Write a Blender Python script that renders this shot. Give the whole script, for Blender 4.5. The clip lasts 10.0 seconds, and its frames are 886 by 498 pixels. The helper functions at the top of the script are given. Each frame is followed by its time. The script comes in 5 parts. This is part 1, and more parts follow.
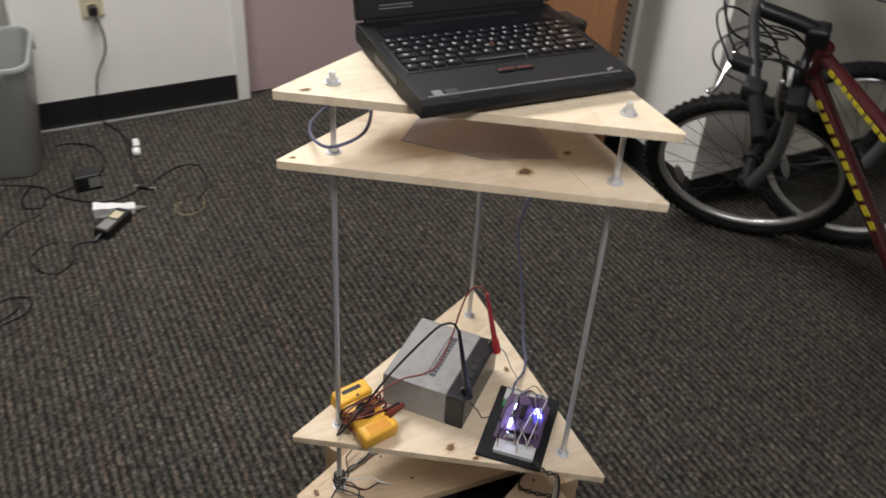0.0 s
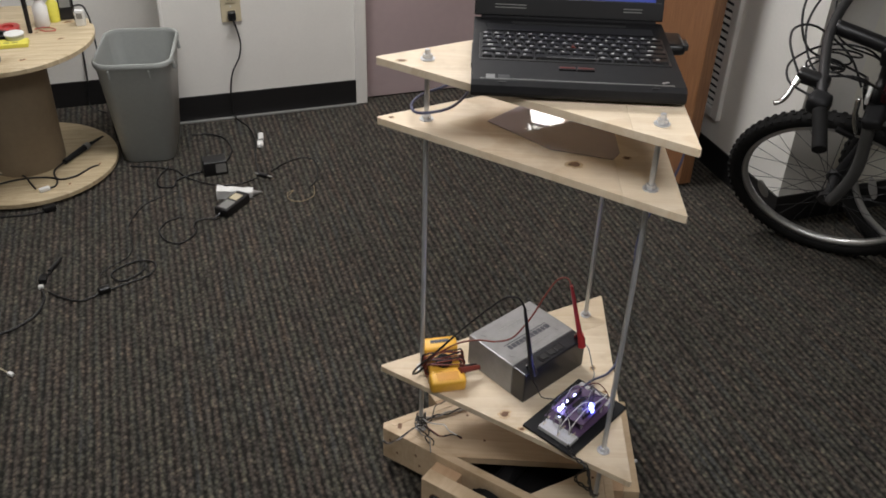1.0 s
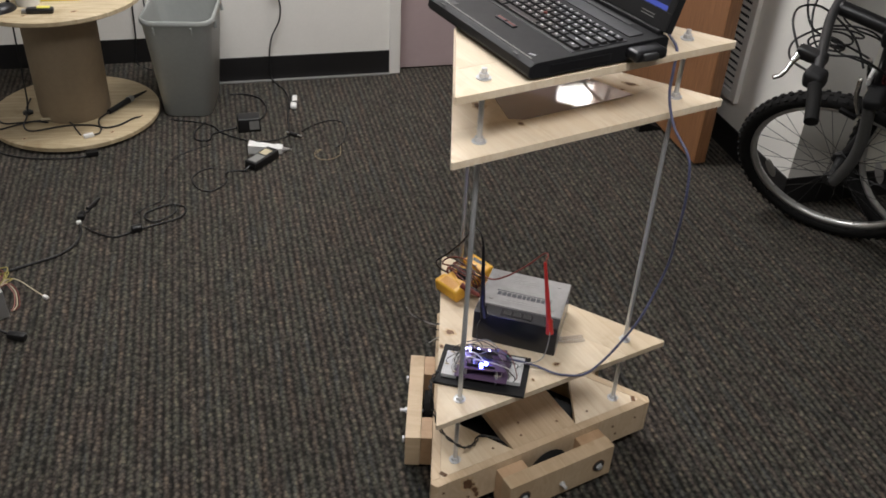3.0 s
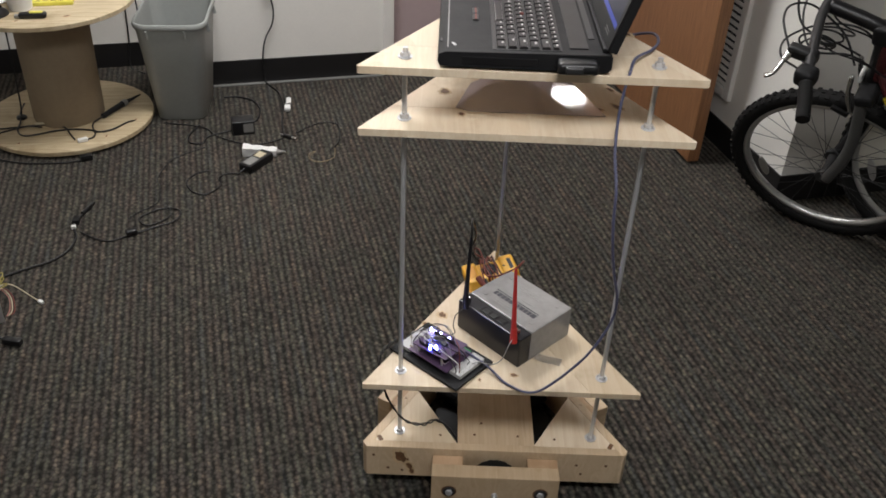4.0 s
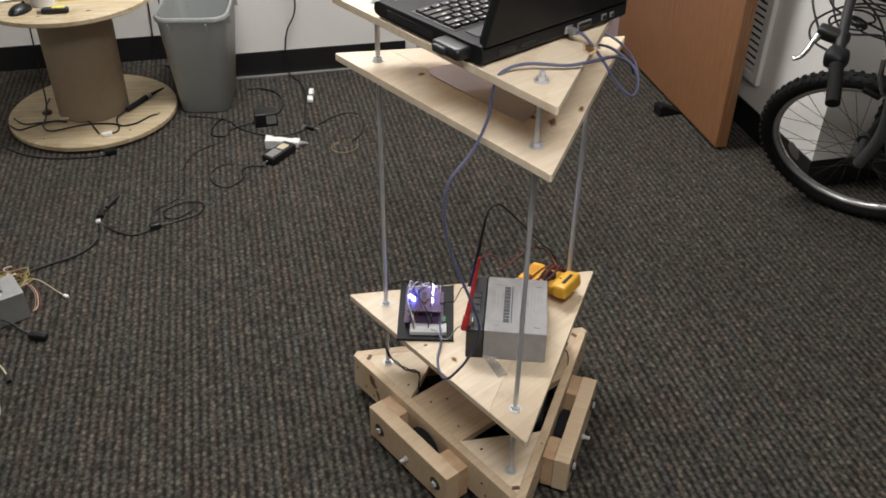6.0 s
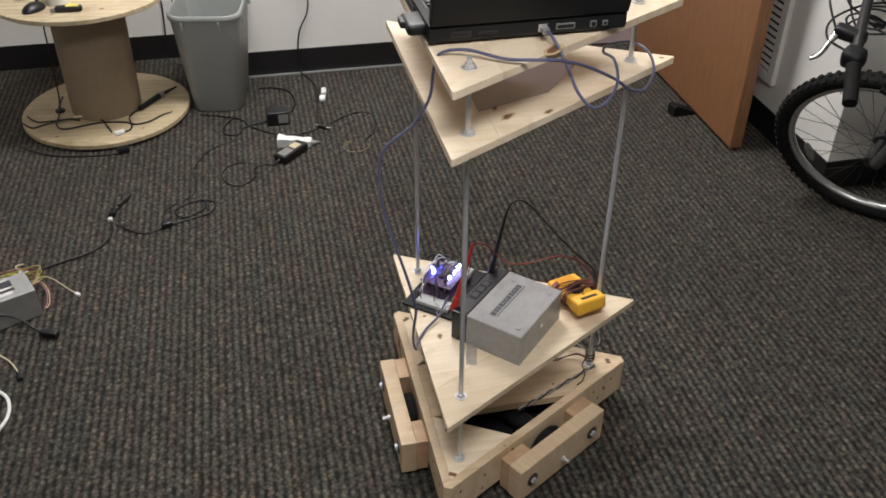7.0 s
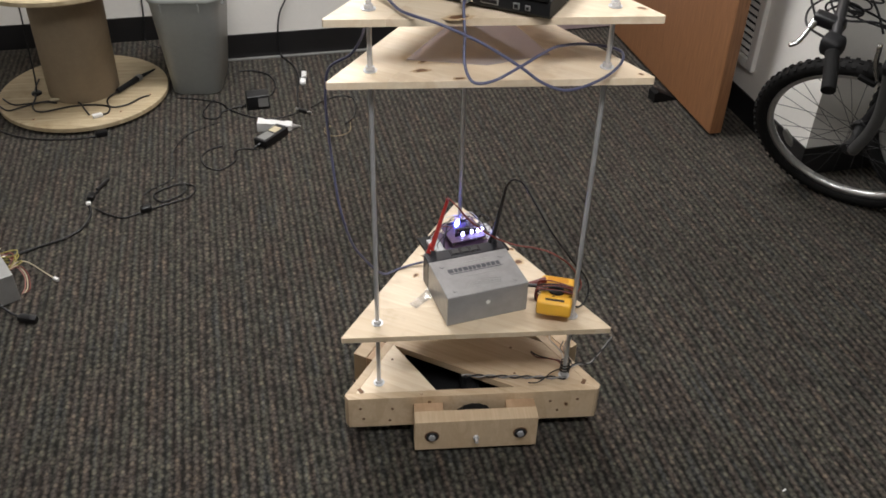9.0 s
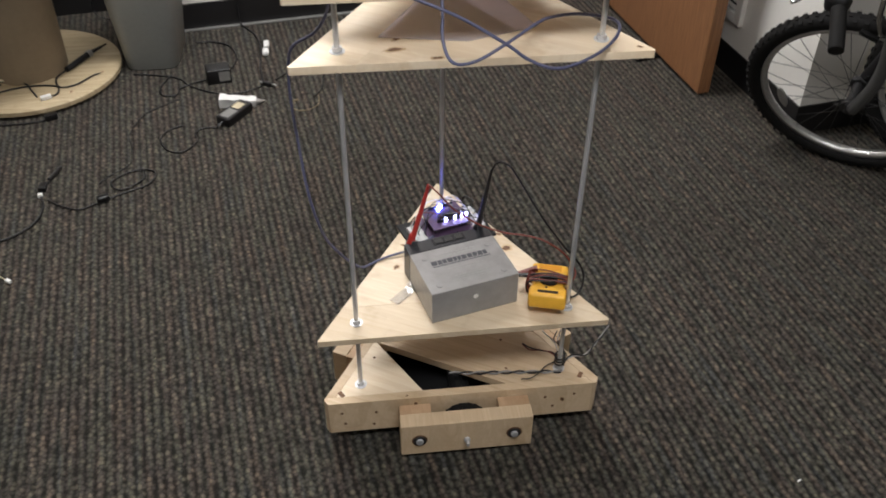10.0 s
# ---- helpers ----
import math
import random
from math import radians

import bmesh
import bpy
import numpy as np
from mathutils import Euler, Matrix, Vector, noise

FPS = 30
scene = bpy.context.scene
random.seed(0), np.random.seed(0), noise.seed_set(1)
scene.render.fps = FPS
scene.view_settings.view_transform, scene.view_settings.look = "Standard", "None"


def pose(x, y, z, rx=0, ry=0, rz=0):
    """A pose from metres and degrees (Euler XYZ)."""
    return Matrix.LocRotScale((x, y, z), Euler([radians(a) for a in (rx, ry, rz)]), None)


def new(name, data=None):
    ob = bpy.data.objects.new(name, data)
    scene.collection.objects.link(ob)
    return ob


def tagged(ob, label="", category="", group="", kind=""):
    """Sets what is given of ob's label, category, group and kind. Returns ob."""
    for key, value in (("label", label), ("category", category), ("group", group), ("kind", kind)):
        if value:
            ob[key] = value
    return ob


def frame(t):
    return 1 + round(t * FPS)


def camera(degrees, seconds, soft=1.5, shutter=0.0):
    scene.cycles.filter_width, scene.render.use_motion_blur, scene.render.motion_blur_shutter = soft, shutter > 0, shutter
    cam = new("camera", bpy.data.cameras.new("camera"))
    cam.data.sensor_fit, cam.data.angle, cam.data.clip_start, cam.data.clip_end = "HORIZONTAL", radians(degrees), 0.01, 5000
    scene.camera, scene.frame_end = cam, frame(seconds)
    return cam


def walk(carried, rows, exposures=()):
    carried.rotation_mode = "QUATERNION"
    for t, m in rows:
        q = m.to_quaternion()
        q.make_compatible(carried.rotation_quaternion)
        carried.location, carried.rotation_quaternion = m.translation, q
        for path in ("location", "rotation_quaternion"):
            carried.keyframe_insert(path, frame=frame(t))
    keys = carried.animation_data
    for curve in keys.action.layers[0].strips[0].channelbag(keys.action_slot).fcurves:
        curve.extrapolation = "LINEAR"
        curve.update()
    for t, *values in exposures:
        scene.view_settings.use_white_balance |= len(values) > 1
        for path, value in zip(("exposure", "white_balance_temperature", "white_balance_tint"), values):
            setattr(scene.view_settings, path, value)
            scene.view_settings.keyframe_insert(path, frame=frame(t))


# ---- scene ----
cam = camera(52.13, 10.0, soft=1.7, shutter=0.4)
# seconds, eye x y z, yaw (to the left), pitch, lean to the left
EYES = [
    (0.0, -0.3420, -1.1272, 1.5582, -14.03, -35.55, 3.84),
    (0.5, -0.2199, -1.2622, 1.6004, -5.53, -34.49, 4.30),
    (1.0, -0.2287, -1.3496, 1.5911, -3.73, -34.31, 1.83),
    (1.5, -0.2083, -1.4533, 1.5844, -4.00, -34.97, 4.03),
    (2.0, -0.1532, -1.5015, 1.5818, -1.82, -35.42, 3.89),
    (2.5, -0.1356, -1.5143, 1.5801, -0.33, -34.87, 3.31),
    (4.0, -0.1231, -1.5213, 1.5870, -0.51, -34.85, 2.65),
    (4.5, -0.1191, -1.5111, 1.5813, 0.04, -35.07, 1.95),
    (5.0, -0.1122, -1.5080, 1.5766, 0.54, -35.52, 1.23),
    (5.5, -0.1080, -1.5056, 1.5700, 1.14, -35.53, 0.79),
    (6.0, -0.1059, -1.4977, 1.5787, 1.73, -35.63, 0.77),
    (7.5, -0.1050, -1.4871, 1.5675, 2.86, -35.62, 0.46),
    (8.0, -0.1058, -1.4873, 1.5695, 2.36, -36.32, 1.02),
    (8.5, -0.1061, -1.4868, 1.5744, 1.55, -36.53, 1.49),
    (9.0, -0.1088, -1.4882, 1.5742, 1.07, -36.62, 1.54),
    (9.5, -0.1282, -1.4493, 1.5667, 0.23, -36.82, 1.50),
    (10.0, -0.1370, -1.3194, 1.5359, -1.20, -39.42, 0.66),
]
SPIN = [
    (0.0, 0.0143, 0.1084, -168.87),
    (0.5, 0.0462, 0.1010, -176.28),
    (1.0, 0.0706, 0.0754, -185.43),
    (1.5, 0.0591, 0.0520, -198.06),
    (2.0, 0.0576, 0.0356, -211.84),
    (2.5, 0.0532, 0.0221, -224.62),
    (4.0, 0.0226, 0.0049, -270.01),
    (4.5, 0.0032, 0.0037, -281.59),
    (5.0, -0.0238, -0.0032, -290.14),
    (5.5, -0.0387, -0.0109, -305.06),
    (6.0, -0.0489, 0.0005, -318.01),
    (7.5, -0.0748, 0.0472, -356.44),
    (8.0, -0.0782, 0.0722, -367.42),
    (8.5, -0.0771, 0.0977, -379.05),
    (9.0, -0.0766, 0.1038, -383.37),
    (9.5, -0.0769, 0.1067, -383.71),
    (10.0, -0.0819, 0.1041, -384.01),
]


def glide(rows, t):
    """Values of the rows at t, by a smooth curve through them."""
    n = len(rows)
    i = max(0, min(n - 2, sum(1 for r in rows if r[0] <= t) - 1))
    a, b = rows[i], rows[i + 1]
    h = b[0] - a[0]
    s = (t - a[0]) / h
    out = []
    for k in range(1, len(a)):
        d = (b[k] - a[k]) / h
        m = []
        for j in (i, i + 1):
            if 0 < j < n - 1:
                p, q, r = rows[j - 1], rows[j], rows[j + 1]
                d0, d1 = (q[k] - p[k]) / (q[0] - p[0]), (r[k] - q[k]) / (r[0] - q[0])
                m.append(0 if d0 * d1 <= 0 else 2 * d0 * d1 / (d0 + d1))
            else:
                m.append(d)
        out.append((2 * s**3 - 3 * s**2 + 1) * a[k] + (s**3 - 2 * s**2 + s) * h * m[0] + (3 * s**2 - 2 * s**3) * b[k] + (s**3 - s**2) * h * m[1])
    return out


walk(cam, [(t, pose(x, y, z, 90 + pitch, 0, yaw) @ pose(0, 0, 0, 0, 0, roll)) for t, x, y, z, yaw, pitch, roll in EYES],
     [(0.0, -0.10), (0.5, -0.37), (1.0, -0.38), (2.0, -0.12), (2.5, -0.14), (4.0, -0.21), (4.5, -0.14), (5.5, 0.0), (7.5, 0.06), (10.0, 0.06)])

# ---- light ----
world = bpy.data.worlds.new("world")
scene.world = world
world.use_nodes = True
wbg = world.node_tree.nodes["Background"]
wbg.inputs["Color"].default_value = (1.0, 0.98, 0.97, 1)
wbg.inputs["Strength"].default_value = 0.03
scene.view_settings.exposure = 0.0

# the building's grid: a along the back wall, b into it
GRID = pose(-0.38, 2.03, 0, 0, 0, 15.06)
CEILING = 2.45
LAMPS = [(-0.40, -0.75, 46), (-0.35, -3.2, 27)]


def lamp(a, b, power):
    d = bpy.data.lights.new("ceiling_lamp", "AREA")
    d.shape, d.size, d.size_y, d.energy, d.color = "RECTANGLE", 1.15, 0.5, power, (1.0, 0.985, 0.985)
    ob = new("ceiling_lamp", d)
    ob.matrix_world = GRID @ pose(a, b, CEILING - 0.03)
    return ob


# ---- materials ----
def material(name, base=(0.5, 0.5, 0.5), rough=0.5, metal=0.0, coat=0.0):
    m = bpy.data.materials.new(name)
    m.use_nodes = True
    s = m.node_tree.nodes["Principled BSDF"]
    s.inputs["Base Color"].default_value = (*base, 1)
    s.inputs["Roughness"].default_value = rough
    s.inputs["Metallic"].default_value = metal
    s.inputs["Coat Weight"].default_value = coat
    return m


def wire(m, a, b):
    m.node_tree.links.new(a, b)


def node(m, kind, **inputs):
    n = m.node_tree.nodes.new(kind)
    for k, v in inputs.items():
        n.inputs[k.replace("_", " ")].default_value = v
    return n


def coords(m, scale=(1, 1, 1), turn=0.0, space="Object", vary=0.0):
    tc = node(m, "ShaderNodeTexCoord")
    mp = node(m, "ShaderNodeMapping")
    mp.inputs["Scale"].default_value = scale
    mp.inputs["Rotation"].default_value = (0, 0, radians(turn))
    wire(m, tc.outputs[space], mp.inputs["Vector"])
    if vary:
        oi = node(m, "ShaderNodeObjectInfo")
        mul = node(m, "ShaderNodeVectorMath")
        mul.operation = "SCALE"
        mul.inputs[0].default_value = (vary, vary * 0.7, vary * 1.3)
        wire(m, oi.outputs["Random"], mul.inputs["Scale"])
        wire(m, mul.outputs[0], mp.inputs["Location"])
    return mp.outputs["Vector"]


def ramp(m, fac, stops):
    r = node(m, "ShaderNodeValToRGB")
    els = r.color_ramp.elements
    while len(els) < len(stops):
        els.new(0.5)
    for e, (p, c) in zip(els, stops):
        e.position, e.color = p, (*c, 1)
    wire(m, fac, r.inputs["Fac"])
    return r.outputs["Color"]


def mix(m, fac, a, b, kind="MIX"):
    n = node(m, "ShaderNodeMix")
    n.data_type, n.blend_type = "RGBA", kind
    for sock, v in ((n.inputs[0], fac), (n.inputs[6], a), (n.inputs[7], b)):
        if isinstance(v, (int, float)):
            sock.default_value = v
        elif isinstance(v, tuple):
            sock.default_value = (*v, 1)
        else:
            wire(m, v, sock)
    return n.outputs[2]


def bump(m, height, strength=0.3, distance=0.002):
    n = node(m, "ShaderNodeBump", Strength=strength, Distance=distance)
    wire(m, height, n.inputs["Height"])
    wire(m, n.outputs["Normal"], m.node_tree.nodes["Principled BSDF"].inputs["Normal"])


def shader(m):
    return m.node_tree.nodes["Principled BSDF"]


def tex_noise(m, vec, scale, detail=4, rough=0.6, distort=0.0):
    n = node(m, "ShaderNodeTexNoise", Scale=scale, Detail=detail, Roughness=rough, Distortion=distort)
    wire(m, vec, n.inputs["Vector"])
    return n.outputs["Fac"]


def speckled(name, base, rough=0.5, amount=0.15, scale=60, metal=0.0, relief=0.15, coat=0.0):
    """Paint, plastic or metal with a faint mottling at two sizes."""
    m = material(name, base, rough, metal, coat)
    v = coords(m)
    a, b = tex_noise(m, v, scale), tex_noise(m, v, scale / 12, 3)
    lo, hi = tuple(c * (1 - amount) for c in base), tuple(min(1, c * (1 + amount)) for c in base)
    c = mix(m, 0.5, ramp(m, a, [(0.3, lo), (0.7, hi)]), ramp(m, b, [(0.35, lo), (0.65, hi)]))
    wire(m, c, shader(m).inputs["Base Color"])
    r = node(m, "ShaderNodeMapRange")
    r.inputs["To Min"].default_value, r.inputs["To Max"].default_value = rough * 0.8, min(1, rough * 1.2)
    wire(m, b, r.inputs["Value"])
    wire(m, r.outputs[0], shader(m).inputs["Roughness"])
    if relief:
        bump(m, a, relief, 0.0006)
    return m


def pine(name, pale, dark, turn=0.0, rough=0.55):
    """Softwood: cathedral figure and long streaks along x after the turn, faint stains, each piece of its own tone."""
    m = material(name, pale, rough)
    mid = tuple((a + b) / 2 for a, b in zip(pale, dark))
    g = tex_noise(m, coords(m, (1.0, 13, 5), turn, vary=7.0), 2.2, 5, 0.6, 0.9)
    w = node(m, "ShaderNodeTexWave", Scale=5.5, Distortion=7.0, Detail=2.5)
    w.inputs["Detail Scale"].default_value = 0.8
    w.wave_type, w.bands_direction, w.wave_profile = "BANDS", "Y", "SAW"
    wire(m, coords(m, (0.35, 2.2, 1.2), turn, vary=9.0), w.inputs["Vector"])
    fine = tex_noise(m, coords(m, (7, 170, 60), turn, vary=3.0), 2.0, 3)
    stain = tex_noise(m, coords(m, (1, 1, 1), turn, vary=5.0), 7.0, 4, 0.65)
    c = ramp(m, g, [(0.28, pale), (0.48, mid), (0.58, pale), (0.78, dark)])
    c = mix(m, 0.30, c, ramp(m, w.outputs["Fac"], [(0.0, pale), (0.7, mid), (0.95, dark), (1.0, pale)]))
    c = mix(m, 0.16, c, ramp(m, fine, [(0.3, dark), (0.7, pale)]))
    c = mix(m, 1.0, c, ramp(m, stain, [(0.28, (0.80, 0.76, 0.70)), (0.45, (1.0, 1.0, 1.0)), (0.75, (1.06, 1.05, 1.03))]), "MULTIPLY")
    oi = node(m, "ShaderNodeObjectInfo")
    c = mix(m, 1.0, c, ramp(m, oi.outputs["Random"], [(0.0, (0.84, 0.81, 0.76)), (0.5, (0.96, 0.95, 0.94)), (1.0, (1.06, 1.06, 1.05))]), "MULTIPLY")
    wire(m, c, shader(m).inputs["Base Color"])
    bump(m, mix(m, 0.5, fine, g), 0.18, 0.0009)
    return m


def carpet_material():
    """Corded loop pile: brown-grey ribs, dark grooves, loops slanting on each rib."""
    m = material("ribbed_carpet", (0.05, 0.045, 0.04), 0.95)
    v = coords(m)
    w = node(m, "ShaderNodeTexWave", Scale=RIB_SCALE, Distortion=1.0, Detail=2.0)
    w.inputs["Detail Scale"].default_value = 5.0
    w.wave_type, w.bands_direction, w.wave_profile = "BANDS", "X", "SIN"
    wire(m, v, w.inputs["Vector"])
    # loops, each slanting across its rib
    slant = coords(m, (102.5, 95, 40), 24)
    loops = node(m, "ShaderNodeTexVoronoi", Scale=1.0)
    wire(m, slant, loops.inputs["Vector"])
    fleck = node(m, "ShaderNodeTexWhiteNoise")
    wire(m, loops.outputs["Position"], fleck.inputs["Vector"])
    tuft = tex_noise(m, v, 260, 3, 0.7)
    wear = tex_noise(m, v, 2.2, 4)
    # lightens each loop's middle against its edges, pile shading painted into the colour
    nap = node(m, "ShaderNodeMapRange")
    nap.inputs["To Min"].default_value, nap.inputs["To Max"].default_value = 1.0, -0.1
    wire(m, loops.outputs["Distance"], nap.inputs["Value"])
    cord = mix(m, 0.42, w.outputs["Fac"], nap.outputs[0])
    rib = ramp(m, cord, [(0.16, (0.022, 0.020, 0.0187)), (0.44, (0.051, 0.046, 0.042)), (0.84, (0.084, 0.0755, 0.0675))])
    yarn = ramp(m, fleck.outputs["Value"], [(0.0, (0.5, 0.5, 0.52)), (0.45, (0.95, 0.94, 0.92)), (0.86, (1.12, 1.08, 1.0)), (0.96, (1.7, 1.6, 1.42))])
    c = mix(m, 0.8, rib, yarn, "MULTIPLY")
    # highlight on the loop crowns and shade in the gaps, put into the colour
    c = mix(m, 0.6, c, ramp(m, loops.outputs["Distance"], [(0.15, (1.25, 1.25, 1.25)), (0.45, (1.0, 1.0, 1.0)), (0.75, (0.38, 0.38, 0.38))]), "MULTIPLY")
    c = mix(m, 0.5, c, ramp(m, tuft, [(0.3, (0.55, 0.55, 0.55)), (0.7, (1.35, 1.35, 1.35))]), "MULTIPLY")
    c = mix(m, 0.55, c, ramp(m, wear, [(0.3, (0.82, 0.82, 0.82)), (0.7, (1.18, 1.18, 1.18))]), "MULTIPLY")
    # rib by rib the yarn shifts from green-grey to brown
    tint = node(m, "ShaderNodeTexNoise", Scale=1.0, Detail=2.0)
    wire(m, coords(m, (51, 4, 1)), tint.inputs["Vector"])
    c = mix(m, 0.55, c, ramp(m, tint.outputs["Fac"], [(0.32, (0.78, 0.97, 1.08)), (0.44, (0.92, 1.06, 0.86)), (0.55, (1.02, 0.97, 0.93)), (0.68, (1.20, 1.0, 0.84))]), "MULTIPLY")
    wire(m, c, shader(m).inputs["Base Color"])
    bump(m, mix(m, 0.5, loops.outputs["Distance"], tuft), 0.5, 0.0025)
    shader(m).inputs["Specular IOR Level"].default_value = 0.12
    shader(m).inputs["Sheen Weight"].default_value = 0.2
    shader(m).inputs["Sheen Roughness"].default_value = 0.45
    shader(m).inputs["Sheen Tint"].default_value = (0.8, 0.72, 0.65, 1)
    return m


def veneer():
    m = material("oak_veneer", (0.3, 0.15, 0.06), 0.42)
    v = coords(m, (9, 9, 0.7))
    g = tex_noise(m, v, 3.0, 6, 0.65, 0.8)
    f = tex_noise(m, coords(m, (160, 160, 5)), 2.0, 3)
    c = ramp(m, g, [(0.30, (0.215, 0.092, 0.040)), (0.52, (0.265, 0.120, 0.054)), (0.72, (0.18, 0.076, 0.034))])
    c = mix(m, 0.6, c, ramp(m, f, [(0.35, (0.14, 0.062, 0.026)), (0.65, (0.31, 0.155, 0.07))]))
    wire(m, c, shader(m).inputs["Base Color"])
    bump(m, f, 0.08, 0.0006)
    return m


def glow(name, colour, strength):
    m = material(name, colour, 0.3)
    shader(m).inputs["Emission Color"].default_value = (*colour, 1)
    shader(m).inputs["Emission Strength"].default_value = strength
    return m


RIB_SCALE = 16.1
RIB_PITCH = 2 * math.pi / (20 * RIB_SCALE)
PINE = pine("pale_pine", (0.80, 0.695, 0.545), (0.62, 0.475, 0.305))
PINE_Y = pine("pale_pine_across", (0.80, 0.695, 0.545), (0.62, 0.47, 0.30), 90)
PINE_SLANT = pine("pale_pine_slanting", (0.80, 0.70, 0.55), (0.63, 0.485, 0.315), -30)
LUMBER_TURNED = {turn: pine("construction_lumber", (0.63, 0.50, 0.35), (0.44, 0.31, 0.18), turn) for turn in (0, 30, 90, -30)}
LUMBER = LUMBER_TURNED[0]
LUMBER_RED = pine("reddish_end_block", (0.57, 0.40, 0.26), (0.41, 0.26, 0.145), 90)
KNOT = speckled("knot_wood", (0.15, 0.075, 0.035), 0.6, 0.45, 160)
KNOT_RIM = speckled("knot_rim_wood", (0.55, 0.40, 0.24), 0.6, 0.2, 160)
PLY = pine("spool_plywood", (0.65, 0.555, 0.38), (0.28, 0.20, 0.105), 35)
CARPET = carpet_material()
PAINT = speckled("white_wall_paint", (0.77, 0.75, 0.705), 0.7, 0.03, 90, relief=0.25)
PAINT_OLIVE = speckled("cream_wall_paint", (0.80, 0.775, 0.685), 0.7, 0.03, 90, relief=0.25)
PINK = speckled("mauve_door_paint", (0.42, 0.33, 0.33), 0.5, 0.04, 40)
TRIM = speckled("white_frame_paint", (0.75, 0.73, 0.69), 0.45, 0.03, 50)
VINYL = speckled("black_vinyl", (0.011, 0.0105, 0.011), 0.4, 0.2, 40)
TILE = speckled("ceiling_tile", (0.70, 0.69, 0.66), 0.9, 0.1, 150)
VENEER = veneer()
STEEL = speckled("zinc_steel", (0.62, 0.63, 0.65), 0.33, 0.10, 200, 0.55)
CHROME = speckled("polished_metal", (0.75, 0.75, 0.74), 0.16, 0.08, 80, 1.0)
ALLOY = speckled("brushed_alloy", (0.60, 0.60, 0.59), 0.36, 0.12, 90, 0.85)
BIN = speckled("grey_bin_plastic", (0.315, 0.33, 0.315), 0.45, 0.06, 70)
CARD = speckled("brown_cardboard", (0.27, 0.21, 0.14), 0.85, 0.1, 50)
BLACK = speckled("black_plastic", (0.007, 0.007, 0.008), 0.38, 0.2, 120)
MATT = speckled("matt_black_plastic", (0.012, 0.012, 0.013), 0.55, 0.2, 200)
RUBBER = speckled("tyre_rubber", (0.008, 0.0077, 0.0075), 0.75, 0.25, 80)
shader(MATT).inputs["Specular IOR Level"].default_value = 0.22
KEYCAP = speckled("black_keycap", (0.010, 0.010, 0.011), 0.34, 0.15, 150)
shader(RUBBER).inputs["Specular IOR Level"].default_value = 0.2
CABLE = speckled("black_cable_jacket", (0.008, 0.008, 0.009), 0.45, 0.2, 100)
BLUE = speckled("blue_cable_jacket", (0.085, 0.09, 0.16), 0.45, 0.1, 100)
LEADRED = speckled("dark_red_lead", (0.16, 0.03, 0.02), 0.45, 0.15, 90)
RED = speckled("red_plastic", (0.45, 0.03, 0.025), 0.4, 0.15, 100)
YELLOW = speckled("yellow_plastic", (0.80, 0.43, 0.045), 0.42, 0.08, 90)
WHITE = speckled("white_plastic", (0.75, 0.75, 0.73), 0.45, 0.05, 90)
GREYBOX = speckled("grey_battery_plastic", (0.285, 0.278, 0.275), 0.24, 0.16, 45)
PCB = speckled("purple_circuit_board", (0.10, 0.06, 0.12), 0.4, 0.25, 140)
COVER = speckled("glossy_black_cover", (0.007, 0.008, 0.012), 0.30, 0.2, 80)
BREADBOARD = speckled("breadboard_plastic", (0.52, 0.52, 0.52), 0.5, 0.08, 120)
INK = speckled("dark_print", (0.04, 0.04, 0.05), 0.5, 0.1, 80)
GALV = speckled("galvanised_sheet", (0.55, 0.56, 0.56), 0.4, 0.12, 50, 0.8)
GREEN_PCB = speckled("green_connector", (0.02, 0.22, 0.08), 0.5, 0.1, 80)
BEIGE = speckled("beige_plastic", (0.55, 0.48, 0.33), 0.5, 0.06, 80)
DARKMETAL = speckled("dark_grey_enamel", (0.030, 0.030, 0.031), 0.4, 0.15, 80, 0.2)
FORKGREY = speckled("fork_grey_enamel", (0.085, 0.085, 0.083), 0.45, 0.12, 80, 0.2)
GREYMETAL = speckled("grey_enamel", (0.26, 0.26, 0.25), 0.35, 0.08, 80, 0.3)
MAROON = speckled("maroon_enamel", (0.06, 0.008, 0.010), 0.25, 0.15, 60, 0.0, 0.05, 0.5)
DECAL = speckled("yellow_decal", (0.62, 0.52, 0.03), 0.4, 0.1, 60)
LED = glow("blue_led", (0.10, 0.13, 1.0), 60)
LED_WHITE = glow("white_led", (0.42, 0.45, 1.0), 45)
SCREEN = glow("lit_screen", (0.006, 0.009, 0.030), 0.45)
SCREENBAR = glow("lit_screen_bar", (0.04, 0.06, 0.30), 0.6)
DIFFUSER = glow("lamp_diffuser", (1.0, 0.985, 0.985), 6.0)
FILM = material("clear_film", (0.9, 0.88, 0.85), 0.12)
shader(FILM).inputs["Transmission Weight"].default_value = 0.85
ACRYLIC = speckled("glossy_smoked_sheet", (0.46, 0.405, 0.40), 0.05, 0.05, 30, 0.0, 0.0, 0.4)


# ---- mesh helpers ----
def part(name, bm, mat, parent=None, label=""):
    me = bpy.data.meshes.new(name)
    bm.to_mesh(me)
    bm.free()
    me.materials.append(mat)
    ob = new(name, me)
    if parent is not None:
        ob.parent = parent
    if label:
        ob["label"] = label
    return ob


def thing(name, label, category, group="", kind=""):
    return tagged(new(name), label, category, group, kind)


def smooth(bm, angle=40):
    bm.normal_update()
    for f in bm.faces:
        f.smooth = True
    for e in bm.edges:
        if len(e.link_faces) == 2 and e.calc_face_angle(0) > radians(angle):
            e.smooth = False
    return bm


